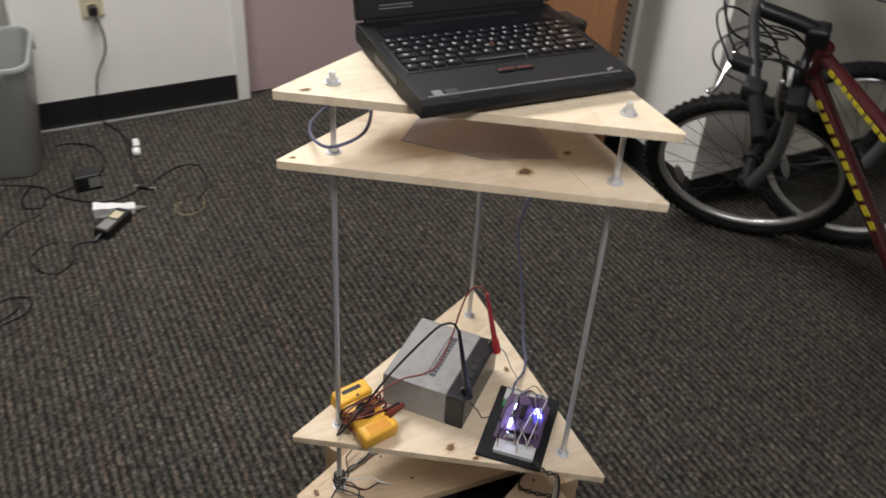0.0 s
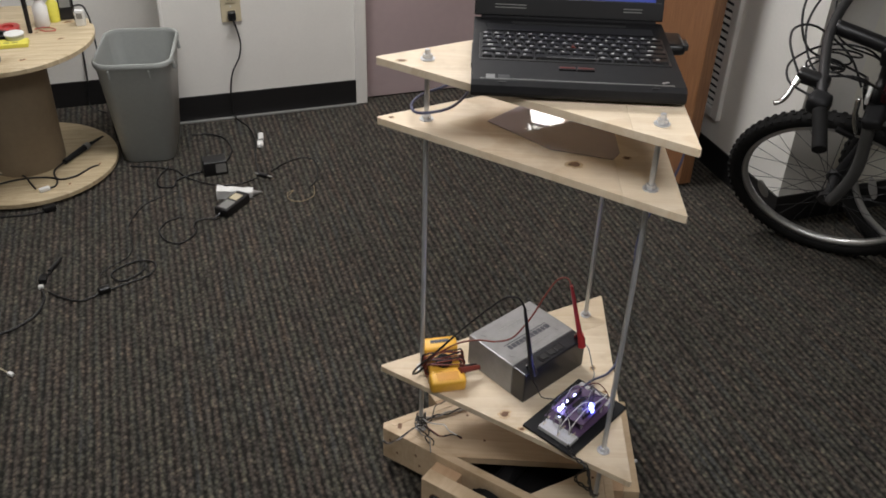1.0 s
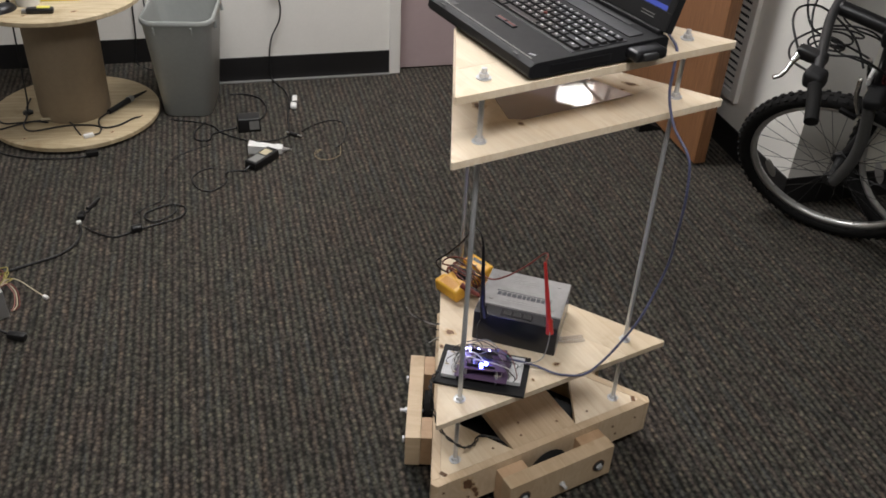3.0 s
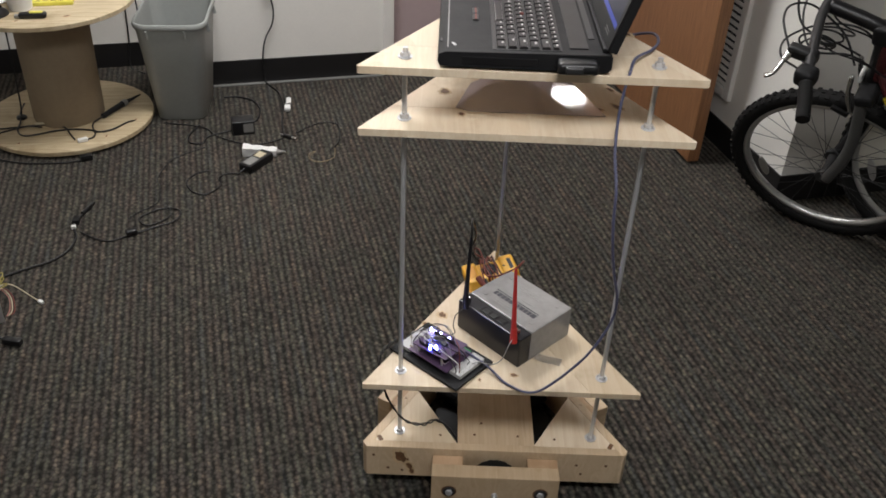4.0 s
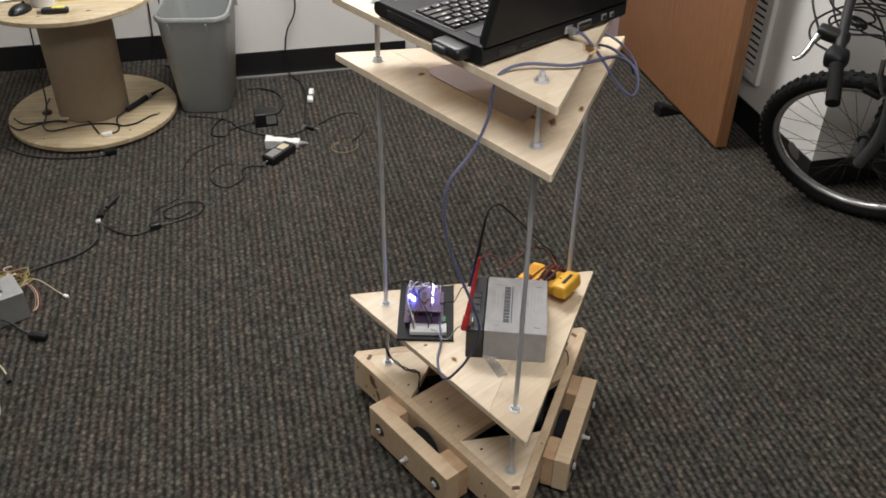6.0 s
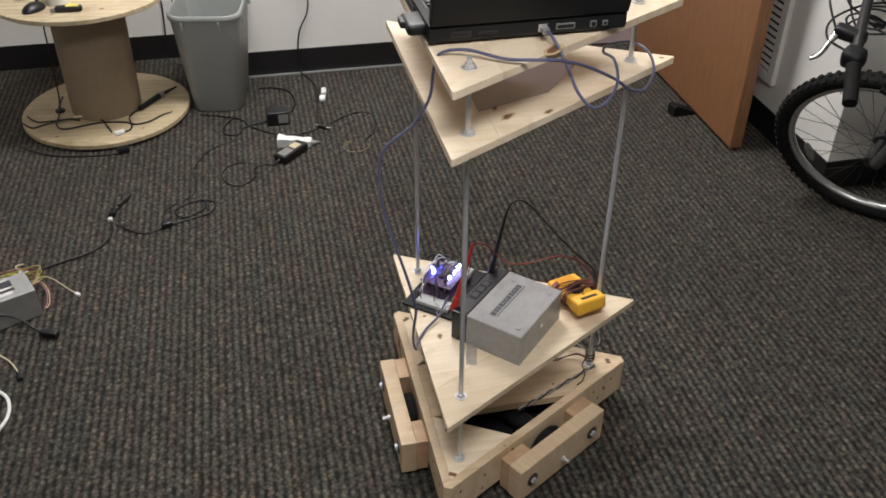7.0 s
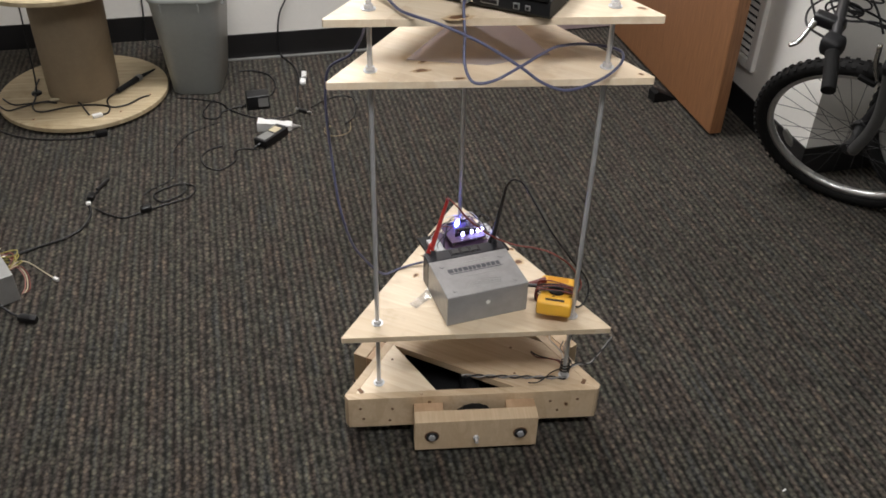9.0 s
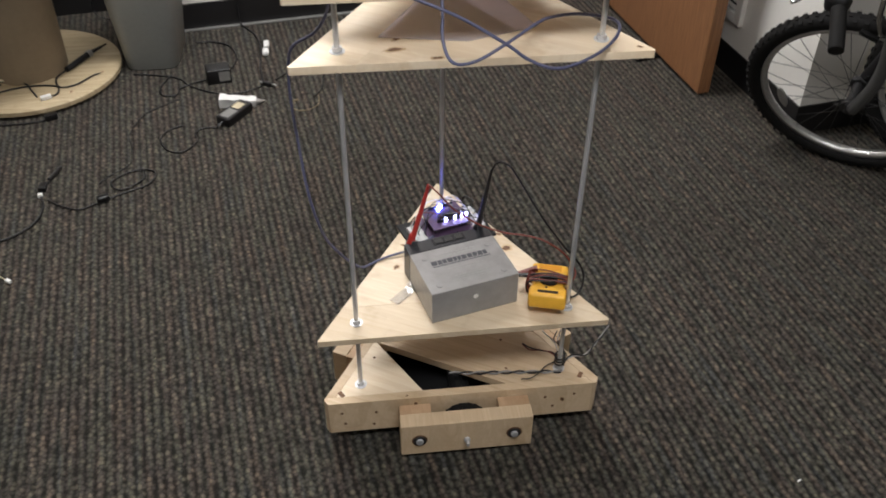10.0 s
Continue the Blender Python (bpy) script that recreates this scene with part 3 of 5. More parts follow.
def laptop():
    """Front towards -y; open lid at the back."""
    ob = thing("laptop", "open black laptop computer with its screen lit, on the top shelf", "laptop")
    w, d = 0.332, 0.280
    bm = bmesh.new()
    # wedge-shaped base, lip sloping at the front
    prof = [(-d / 2, 0.013), (-d / 2 + 0.004, 0.006), (-d / 2 + 0.02, 0.004), (d / 2 - 0.006, 0.004), (d / 2, 0.010), (d / 2, 0.030), (d / 2 - 0.004, 0.034), (-d / 2 + 0.012, 0.030), (-d / 2 + 0.002, 0.025)]
    prism(prof, -w / 2, w / 2, 0.0012, bm)
    bm.transform(Matrix(((0, 0, 1, 0), (1, 0, 0, 0), (0, 1, 0, 0), (0, 0, 0, 1))))
    body = part("base", bm, MATT, ob, "matt black keyboard base")
    for sx in (-1, 1):
        for y in (-0.11, 0.11):
            part("foot", lathe([(0.007, 0), (0.008, 0.0045)], 14, None, Matrix.Translation((sx * 0.14, y, 0))), RUBBER, body)
    tilt = math.degrees(math.atan2(0.004, d))
    deck = new("keyboard")
    deck.parent = ob
    deck.matrix_local = pose(0, 0.004, 0.0321, tilt, 0, 0)
    part("well", box(0.310, 0.112, 0.003, pose(0, 0, -0.0006), 0.001), BLACK, deck)
    rows = [(0.046, [1.0] * 16, 0.010), (0.030, [1.0] * 13 + [2.0], 0.014), (0.012, [1.5] + [1.0] * 12 + [1.5], 0.014), (-0.006, [1.75] + [1.0] * 11 + [2.25], 0.014), (-0.024, [2.25] + [1.0] * 10 + [2.75], 0.014), (-0.042, [1.0, 1.0, 1.0, 1.25, 5.0, 1.25, 1.0, 1.0, 1.0, 1.5], 0.014)]
    cache = {}
    for y, widths, h in rows:
        unit = 0.304 / sum(widths)
        x = -0.152
        for k in widths:
            kw = round(k * unit - 0.003, 4)
            if (kw, h) not in cache:
                b = bmesh.new()
                r = bmesh.ops.create_cube(b, size=1, matrix=Matrix.Diagonal((kw, h, 0.004, 1)))
                for v in b.verts:
                    if v.co.z > 0:
                        v.co.x *= 0.86 if kw < 0.03 else 0.96
                        v.co.y *= 0.82
                key = part("key", b, KEYCAP, deck)
                cache[(kw, h)] = key.data
            else:
                key = new("key", cache[(kw, h)])
                key.parent = deck
            key.location = (x + k * unit / 2, y, 0.0028)
            x += k * unit
    part("pointing_stick", lathe([(0.003, 0), (0.004, 0.004), (0.003, 0.0055), (0, 0.0058)], 12, None, Matrix.Translation((0.0, -0.002, 0.001))), LEADRED, deck, "small dark red pointing stick")
    for sx in (-1, 1):
        bt = part("button", box(0.027, 0.010, 0.004, pose(sx * 0.0145, -0.082, 0.0005), 0.001), BLACK, deck, "black pointer button")
        part("stripe", box(0.024, 0.0034, 0.0006, pose(sx * 0.0145, -0.0815, 0.0027)), LEADRED, bt, "dark red stripe")
    part("palm_edge", box(0.300, 0.0022, 0.0008, pose(-0.002, -0.128, 0.0003)), GREYMETAL, deck, "grey line along the palm rest")
    part("sticker", box(0.014, 0.014, 0.0006, pose(-0.136, -0.120, 0.0005)), GREYMETAL, deck, "small silver sticker")
    part("sticker", box(0.018, 0.013, 0.0006, pose(-0.115, -0.120, 0.0005)), DARKMETAL, deck, "small grey sticker")
    part("badge", box(0.012, 0.004, 0.0006, pose(0.135, -0.118, 0.0005, 0, 0, 25)), GALV, deck, "small silver badge")
    part("power_panel", box(0.286, 0.030, 0.0016, pose(0, 0.084, 0.0008), 0.0004), BLACK, deck)
    part("speaker_grille", box(0.20, 0.010, 0.0012, pose(0, 0.108, 0.0008), 0.0004), DARKMETAL, deck)
    for sx in (-1, 1):
        part("catch", box(0.012, 0.003, 0.0012, pose(sx * 0.118, -0.139, 0.0002)), BLACK, deck)
    # pale bars for the key lettering, which also paint the glints on the keycaps
    bm = bmesh.new()
    rr = random.Random(2)
    for y, widths, h in rows:
        unit = 0.304 / sum(widths)
        x = -0.152
        for k in widths:
            if k < 4:
                box(rr.uniform(0.0034, 0.0055) * min(k, 1.6), 0.0028, 0.0002, pose(x + k * unit / 2 - 0.003, y + 0.002, 0.0050), 0, bm)
            x += k * unit
    part("legend_glints", bm, WHITE, deck, "small pale bars for key lettering and painted glints")
    part("space_edge", box(0.085, 0.0012, 0.0004, pose(-0.004, -0.0478, 0.0049)), GREYMETAL, deck)
    # lid
    lid = new("lid")
    lid.parent = ob
    lid["label"] = "black display lid tipped back"
    lid.matrix_local = pose(0, d / 2 - 0.006, 0.036, -17, 0, 0)
    part("shell", span(-w / 2, w / 2, -0.004, 0.011, 0.002, 0.262, 0.003), MATT, lid)
    bm = bmesh.new()
    for x0, x1, z0, z1 in ((-w / 2 + 0.002, w / 2 - 0.002, 0.004, 0.034), (-w / 2 + 0.002, w / 2 - 0.002, 0.248, 0.260), (-w / 2 + 0.002, -0.150, 0.034, 0.248), (0.150, w / 2 - 0.002, 0.034, 0.248)):
        span(x0, x1, -0.0062, -0.0042, z0, z1, 0.0006, bm)
    part("bezel", bm, BLACK, lid)
    part("display", span(-0.1505, 0.1505, -0.0050, -0.0043, 0.033, 0.249), SCREEN, lid, "lit dark blue desktop")
    part("taskbar", span(-0.150, 0.150, -0.0056, -0.0052, 0.035, 0.043), SCREENBAR, lid, "bright blue bar on the screen")
    bm = bmesh.new()
    for k in range(5):
        for j in range(2):
            span(-0.144 + j * 0.018, -0.136 + j * 0.018, -0.0056, -0.0052, 0.06 + k * 0.034, 0.068 + k * 0.034, 0, bm)
    part("icons", bm, LED_ICON, lid, "pale desktop icons")
    for x0, x1 in ((-0.13, -0.075), (0.095, 0.128)):
        for z in (0.016, 0.021):
            part("trim_line", span(x0, x1, -0.0068, -0.0063, z, z + 0.0015), GREYMETAL, lid)
    part("hinge_cover", span(-w / 2 + 0.012, w / 2 - 0.012, d / 2 - 0.016, d / 2 - 0.002, 0.026, 0.041, 0.003), MATT, ob)
    for sx in (-1, 1):
        part("hinge", rod((sx * 0.10 - 0.02, d / 2 - 0.006, 0.036), (sx * 0.10 + 0.02, d / 2 - 0.006, 0.036), 0.006), MATT, ob)
    # ports on the back
    for x, pw, ph, mat in ((0.115, 0.034, 0.010, BLACK), (0.070, 0.03, 0.006, MATT), (-0.060, 0.032, 0.010, BLACK), (-0.108, 0.011, 0.011, BLACK), (-0.128, 0.009, 0.009, BLACK)):
        part("port_shell", box(pw, 0.003, ph, pose(x, d / 2 + 0.001, 0.018), 0.001), DARKMETAL if x > 0 else GREYMETAL, ob, "dull metal port rim")
        part("port", box(pw - 0.004, 0.003, ph - 0.004, pose(x, d / 2 + 0.0018, 0.018), 0.0005), mat, ob)
    part("port_shell", box(0.017, 0.003, 0.014, pose(-0.022, d / 2 + 0.001, 0.018), 0.001), CHROME, ob)
    # rear battery bulge at the right and slots at the side
    bm = box(0.036, 0.066, 0.019, pose(w / 2 + 0.012, 0.083, 0.019), 0.008, None, 3)
    md = part("side_module", smooth(bm, 60), BLACK, ob, "rounded black module on the side")
    part("cap", smooth(box(0.010, 0.028, 0.012, pose(w / 2 + 0.032, 0.076, 0.020), 0.003), 60), DARKMETAL, md)
    part("drive_bay", box(0.002, 0.12, 0.012, pose(w / 2 + 0.0005, -0.04, 0.017), 0.0006), BLACK, ob)
    part("drive_bay", box(0.002, 0.09, 0.010, pose(-w / 2 - 0.0005, 0.0, 0.017), 0.0006), BLACK, ob)
    carried(ob, pose(0.001, 0.0165, Z_TOP + 0.0004, 0, 0, 180))


LED_ICON = glow("screen_icon", (0.5, 0.6, 0.75), 0.7)


def battery():
    """Lying flat: x along the terminal face, y away from it."""
    ob = thing("battery", "grey sealed lead-acid battery with a black terminal end", "battery")
    w, l, h = 0.183, 0.165, 0.0750
    cover = part("terminal_cover", span(-w / 2, w / 2, 0, 0.036, 0, h, 0.003), COVER, ob, "black end with the terminals")
    part("body", span(-w / 2, w / 2, 0.0365, l, 0, h + 0.001, 0.0025), GREYBOX, ob)
    part("recess", span(-0.035, 0.035, 0.006, 0.026, h - 0.002, h + 0.0008), MATT, cover)
    for k in range(3):
        part("vent_cap", span(-0.03 + k * 0.022, -0.014 + k * 0.022, 0.009, 0.023, h, h + 0.0022, 0.0006), BLACK, cover)
    for s, mat in ((-1, RED), (1, BLACK)):
        part("terminal", box(0.012, 0.002, 0.016, pose(s * 0.072, 0.012, h + 0.005), 0.0004), CHROME, cover, "metal blade terminal")
    for x, y in ((-0.068, 0.060), (0.068, 0.060), (-0.068, 0.145), (0.068, 0.145)):
        part("boss", lathe([(0.006, 0), (0.006, 0.001), (0.0035, 0.0012), (0.0, 0.0012)], 16, None, Matrix.Translation((x, y, h + 0.001))), GREYBOX, ob, "moulded round mark")
    part("boss", lathe([(0.005, 0), (0.005, 0.001), (0, 0.001)], 16, None, pose(0, l, 0.045, -90, 0, 0)), WHITE, ob)
    # printed panel: brand drawn as a dark slanted band, small print as bars
    z = h + 0.0012
    bm = bmesh.new()
    r = random.Random(3)
    x = -0.058
    while x < 0.052:
        ww = r.uniform(0.007, 0.012)
        box(ww, 0.0125, 0.0003, pose(x + ww / 2, 0.080, z) @ Matrix.Shear("XY", 4, (0.0, 0.0)), 0, bm)
        x += ww + 0.0018
    part("print", bm, INK, ob, "dark printed brand band")
    part("print_line", box(0.122, 0.0022, 0.0003, pose(0, 0.0905, z)), INK, ob)
    for y0, n, hh in ((0.064, 6, 0.003), (0.057, 8, 0.0025), (0.104, 7, 0.003), (0.128, 7, 0.0025), (0.134, 9, 0.0025), (0.141, 5, 0.002)):
        x = -0.04
        bm = bmesh.new()
        for k in range(n):
            ww = r.uniform(0.004, 0.011)
            if x + ww > 0.045:
                break
            box(ww, hh, 0.0003, pose(x + ww / 2, y0, z), 0, bm)
            x += ww + 0.0025
        part("print_row", bm, GREYMETAL, ob, "row of small grey print")
    # terminal face along 44 degrees, body away at -46 degrees
    carried(ob, pose(-0.0345, 0.0287, Z_LOW + 0.0003, 0, 0, 224.4))
    return ob


def multimeter():
    ob = thing("multimeter", "yellow digital multimeter with its leads wound round it", "multimeter")
    part("case", smooth(box(0.066, 0.116, 0.026, pose(0, 0, 0.014), 0.007, None, 3), 50), YELLOW, ob)
    for y, l in ((-0.044, 0.036), (0.046, 0.034)):
        part("guard", smooth(box(0.074, l, 0.033, pose(0, y, 0.017), 0.008, None, 3), 50), YELLOW, ob, "raised yellow end of the case")
    part("display", box(0.040, 0.009, 0.001, pose(0, -0.048, 0.0333)), BLACK, ob, "narrow dark display")
    part("display_rim", box(0.046, 0.022, 0.0012, pose(0, 0.046, 0.0332), 0.0004), AMBER, ob, "darker yellow panel")
    part("mark", lathe([(0.003, 0), (0.003, 0.0006), (0, 0.0006)], 10, None, Matrix.Translation((-0.004, -0.032, 0.0333))), BLACK, ob)
    part("dial", lathe([(0.018, 0), (0.018, 0.004), (0.015, 0.006), (0, 0.006)], 24, None, Matrix.Translation((0, 0.002, 0.027))), MATT, ob, "round black selector dial")
    r = random.Random(5)
    for k in range(9):
        y = -0.016 + k * 0.0042 + r.uniform(-0.003, 0.003)
        t = r.uniform(-0.008, 0.008)
        loop = []
        for j in range(13):
            an = 2 * math.pi * j / 12
            c, s = math.cos(an), math.sin(an)
            e = 0.041 + 0.004 * r.random()
            loop.append((e * (abs(c) ** 0.55) * (1 if c >= 0 else -1), y + t * c + r.uniform(-0.003, 0.003), 0.0195 + 0.0172 * (abs(s) ** 0.55) * (1 if s >= 0 else -1) + 0.001 + 0.003 * r.random() * (s > 0)))
        part("lead_turn", hose(loop, 0.0017, 6, 3), CABLE if k % 3 == 0 else LEADRED, ob, "wound test lead")
    part("plug", rod((-0.026, 0.036, 0.034), (-0.072, 0.022, 0.020), 0.0075, 12, None, 0.0050), LEADRED, ob, "dark red test plug")
    part("plug", rod((-0.030, 0.022, 0.026), (-0.066, 0.018, 0.024), 0.005, 12, None, 0.004), BLACK, ob, "black test plug")
    # tipped up at one end by the leads under it
    carried(ob, pose(0.198, 0.012, Z_LOW + 0.0108, -10, 0, 14))
    return ob


AMBER = speckled("amber_plastic", (0.62, 0.27, 0.012), 0.45, 0.1, 90)


def controller():
    """Microcontroller on a black tray with breadboards and lit leds. x along 50 degrees."""
    ob = thing("controller_board", "circuit boards with lit blue leds on a black tray", "circuit board")
    part("tray", box(0.187, 0.121, 0.006, pose(0, 0, 0.0035), 0.0015), MATT, ob, "black plastic tray")
    for x, y, lx, ly in ((-0.066, -0.006, 0.030, 0.078), (0.066, 0.006, 0.032, 0.074)):
        bb = part("breadboard", box(lx, ly, 0.009, pose(x, y, 0.0115), 0.001), BREADBOARD, ob, "white solderless breadboard")
        bm = bmesh.new()
        for i in range(int(lx / 0.0042)):
            for j in range(int(ly / 0.0042)):
                if abs(i - lx / 0.0084) < 1:
                    continue
                box(0.0012, 0.0012, 0.0004, pose(x - lx / 2 + 0.003 + i * 0.0042, y - ly / 2 + 0.003 + j * 0.0042, 0.0161), 0, bm)
        part("hole_rows", bm, GREYMETAL, bb)
    low = part("lower_board", box(0.108, 0.084, 0.0018, pose(0.0, 0.004, 0.018), 0.0004), PCB, ob)
    up = part("upper_board", box(0.090, 0.074, 0.0018, pose(0.000, 0.006, 0.040, 4, 3, 2), 0.0004), PCB, ob, "purple shield board")
    part("usb_socket", box(0.016, 0.013, 0.011, pose(-0.034, 0.03, 0.025), 0.0008), CHROME, low)
    part("ethernet_socket", box(0.021, 0.016, 0.014, pose(0.040, -0.008, 0.026), 0.0008), CHROME, low, "silver network socket")
    for x, y in ((-0.03, -0.012), (0.032, 0.035), (-0.032, 0.036), (0.03, -0.012)):
        part("standoff", rod((x, y, 0.007), (x, y, 0.040), 0.0022, 8), STEEL, low)
    for s in (-1, 1):
        part("header", box(0.058, 0.0026, 0.009, pose(0.002, 0.012 + s * 0.023, 0.0445), 0.0003), BLACK, up)
    part("chip", box(0.034, 0.010, 0.005, pose(0.0, 0.004, 0.0445), 0.0005), BLACK, up)
    for x in (-0.008, 0.015, 0.031, 0.042):
        part("led", lathe([(0.0028, 0), (0.0028, 0.005), (0.002, 0.0075), (0, 0.008)], 12, None, Matrix.Translation((x, -0.013, 0.0415))), LED_WHITE, up, "lit blue-white led")
    for x, y in ((0.001, 0.034), (-0.007, 0.027)):
        part("led", lathe([(0.0042, 0), (0.0042, 0.006), (0.003, 0.009), (0, 0.010)], 12, None, Matrix.Translation((x, y, 0.0425))), LED, up, "lit blue led")
    part("green_terminal", box(0.018, 0.009, 0.010, pose(-0.038, -0.038, 0.013), 0.0008), GREEN_PCB, ob, "green screw terminal")
    part("capacitor", lathe([(0.005, 0), (0.005, 0.012), (0.0045, 0.013), (0, 0.013)], 16, None, Matrix.Translation((0.02, 0.02, 0.041))), GREYMETAL, up)
    r = random.Random(11)
    cols = [WHITE, CABLE, GREYMETAL, WHITE, CABLE, WHITE, CABLE, GREYMETAL, LEADRED, CABLE, CABLE, WHITE, BLUE, CABLE, GREYMETAL, CABLE]
    for k, c in enumerate(cols):
        a = Vector((r.uniform(-0.03, 0.03), 0.012 + r.choice((-1, 1)) * 0.023, 0.049))
        b = Vector((r.choice((-0.058, 0.062)) + r.uniform(-0.015, 0.015), r.uniform(-0.035, 0.04), 0.016))
        mid = (a + b) / 2 + Vector((r.uniform(-0.01, 0.01), r.uniform(-0.015, 0.015), r.uniform(0.02, 0.045)))
        part("jumper_wire", hose([a, a + Vector((0, 0, 0.012)), mid, b + Vector((0, 0, 0.016)), b], 0.0010, 5, 5), c, ob)
    for k in range(7):
        x, y = r.uniform(0.045, 0.08), r.uniform(-0.03, 0.04)
        part("resistor", rod((x - 0.004, y, 0.0185), (x + 0.004, y, 0.0185), 0.0014, 8), BEIGE, ob)
    carried(ob, pose(-0.0735, 0.126, Z_LOW + 0.0004, 0, 0, 49.5))


def riding_cable(name, label, category, points, r, mat, ends=(), steps=8):
    ob = thing(name, label, category)
    part("jacket", hose(points, r, 8, steps), mat, ob)
    for nm, bm, mt in ends:
        part(nm, bm, mt, ob)
    carried(ob)
    return ob


def robot_cables():
    T, M, L, B = Z_TOP, Z_MID, Z_LOW, Z_BASE
    riding_cable("network_cable", "blue network cable looping from the laptop down to the circuit board", "cable", [
        (0.023, -0.132, T + 0.018), (0.028, -0.155, T + 0.016), (0.045, -0.185, T - 0.02), (0.058, -0.212, M + 0.055), (0.080, -0.226, M + 0.032), (0.110, -0.215, M + 0.035),
        (0.140, -0.178, M + 0.050), (0.162, -0.105, M + 0.055), (0.168, -0.044, M + 0.042), (0.200, 0.012, M + 0.030), (0.254, 0.027, M + 0.024), (0.270, -0.013, M + 0.020), (0.255, -0.075, M + 0.012), (0.215, -0.130, M + 0.006),
        (0.175, -0.152, M + 0.020), (0.140, -0.172, M + 0.050), (0.080, -0.196, M + 0.088), (0.020, -0.222, T + 0.004), (-0.029, -0.223, T + 0.010), (-0.066, -0.206, T + 0.008), (-0.116, -0.170, T + 0.012),
        (-0.155, -0.156, T + 0.003), (-0.164, -0.149, 0.962), (-0.170, -0.146, 0.915), (-0.198, -0.144, 0.868), (-0.246, -0.145, 0.830), (-0.257, -0.147, 0.775), (-0.252, -0.155, 0.715), (-0.237, -0.169, 0.650), (-0.218, -0.187, 0.580), (-0.205, -0.187, 0.515),
        (-0.204, -0.158, 0.439), (-0.197, -0.120, 0.375), (-0.187, -0.086, 0.326), (-0.180, -0.064, L + 0.009), (-0.174, -0.044, L + 0.004), (-0.163, -0.024, L + 0.004), (-0.146, -0.002, L + 0.005), (-0.112, 0.028, L + 0.012), (-0.08, 0.075, L + 0.024)], 0.0026, BLUE,
        [("plug", box(0.012, 0.022, 0.009, pose(0.023, -0.132, T + 0.018), 0.001), GALV)])
    # test leads, probes standing on the terminals
    riding_cable("test_lead", "black test lead with its probe clipped on the battery", "cable", [
        (0.044, 0.073, L + 0.230), (0.054, 0.073, L + 0.250), (0.070, 0.072, L + 0.255), (0.092, 0.069, L + 0.242), (0.155, 0.058, L + 0.165), (0.205, 0.060, L + 0.105), (0.249, 0.064, L + 0.056), (0.258, 0.045, L + 0.022), (0.246, 0.022, L + 0.010), (0.225, 0.012, L + 0.034)], 0.0022, CABLE,
        [("probe", rod((0.020, 0.078, L + 0.088), (0.044, 0.073, L + 0.232), 0.0058, 12, None, 0.0030), BLACK),
         ("probe_clip", rod((0.014, 0.076, L + 0.066), (0.021, 0.078, L + 0.094), 0.0088, 12, None, 0.0066), BLACK)])
    riding_cable("test_lead", "red test lead with its probe clipped on the battery", "cable", [
        (-0.052, -0.016, L + 0.222), (-0.046, -0.026, L + 0.232), (-0.034, -0.032, L + 0.230), (-0.020, -0.031, L + 0.218), (-0.001, -0.020, L + 0.188), (0.016, -0.003, L + 0.163), (0.035, 0.013, L + 0.140), (0.060, 0.031, L + 0.120), (0.093, 0.038, L + 0.114), (0.130, 0.041, L + 0.118), (0.170, 0.048, L + 0.112), (0.212, 0.056, L + 0.086), (0.240, 0.052, L + 0.052), (0.236, 0.030, L + 0.040), (0.214, 0.018, L + 0.042)], 0.0018, LEADRED,
        [("probe", rod((-0.086, -0.021, L + 0.085), (-0.052, -0.016, L + 0.224), 0.0058, 12, None, 0.0032), RED),
         ("probe_clip", rod((-0.091, -0.022, L + 0.064), (-0.085, -0.021, L + 0.096), 0.0088, 12, None, 0.0066), RED)])
    riding_cable("terminal_wire", "thin grey wire from the battery's red terminal to the circuit board", "wire", [
        (-0.092, -0.020, L + 0.074), (-0.104, -0.012, L + 0.066), (-0.114, 0.002, L + 0.034), (-0.118, 0.022, L + 0.024), (-0.108, 0.046, L + 0.020), (-0.112, 0.062, L + 0.018)], 0.0011, GREYMETAL, (), 6)
    riding_cable("terminal_wire", "thin black wire curling between the battery and the circuit board", "wire", [
        (0.016, 0.084, L + 0.060), (0.006, 0.098, L + 0.050), (-0.004, 0.102, L + 0.030), (-0.018, 0.098, L + 0.022), (-0.030, 0.104, L + 0.026), (-0.042, 0.112, L + 0.020)], 0.0011, CABLE, (), 6)
    # board's motor wires over the edge near the second rod
    way = curve_points([Vector(p) for p in ((-0.050, 0.222, L + 0.022), (-0.062, 0.243, L + 0.012), (-0.085, 0.256, L + 0.002), (-0.096, 0.252, L - 0.045), (-0.108, 0.236, B + 0.080), (-0.128, 0.200, B + 0.040), (-0.112, 0.160, B + 0.012), (-0.092, 0.130, B + 0.006), (-0.118, 0.098, B + 0.004), (-0.136, 0.075, B - 0.03))], 6)
    for k in range(2):
        pts = []
        for j, q in enumerate(way):
            an = j * 1.05 + k * math.pi
            pts.append(Vector(q) + Vector((0.0021 * math.cos(an), 0.0021 * math.cos(an), 0.0024 * math.sin(an))))
        riding_cable("motor_wire", "twisted motor wire from the circuit board down into the base", "wire", pts, 0.0017, CABLE if k else DARKMETAL, (), 3)
    # twisted wires lying on the base deck by the first rod
    r = random.Random(21)
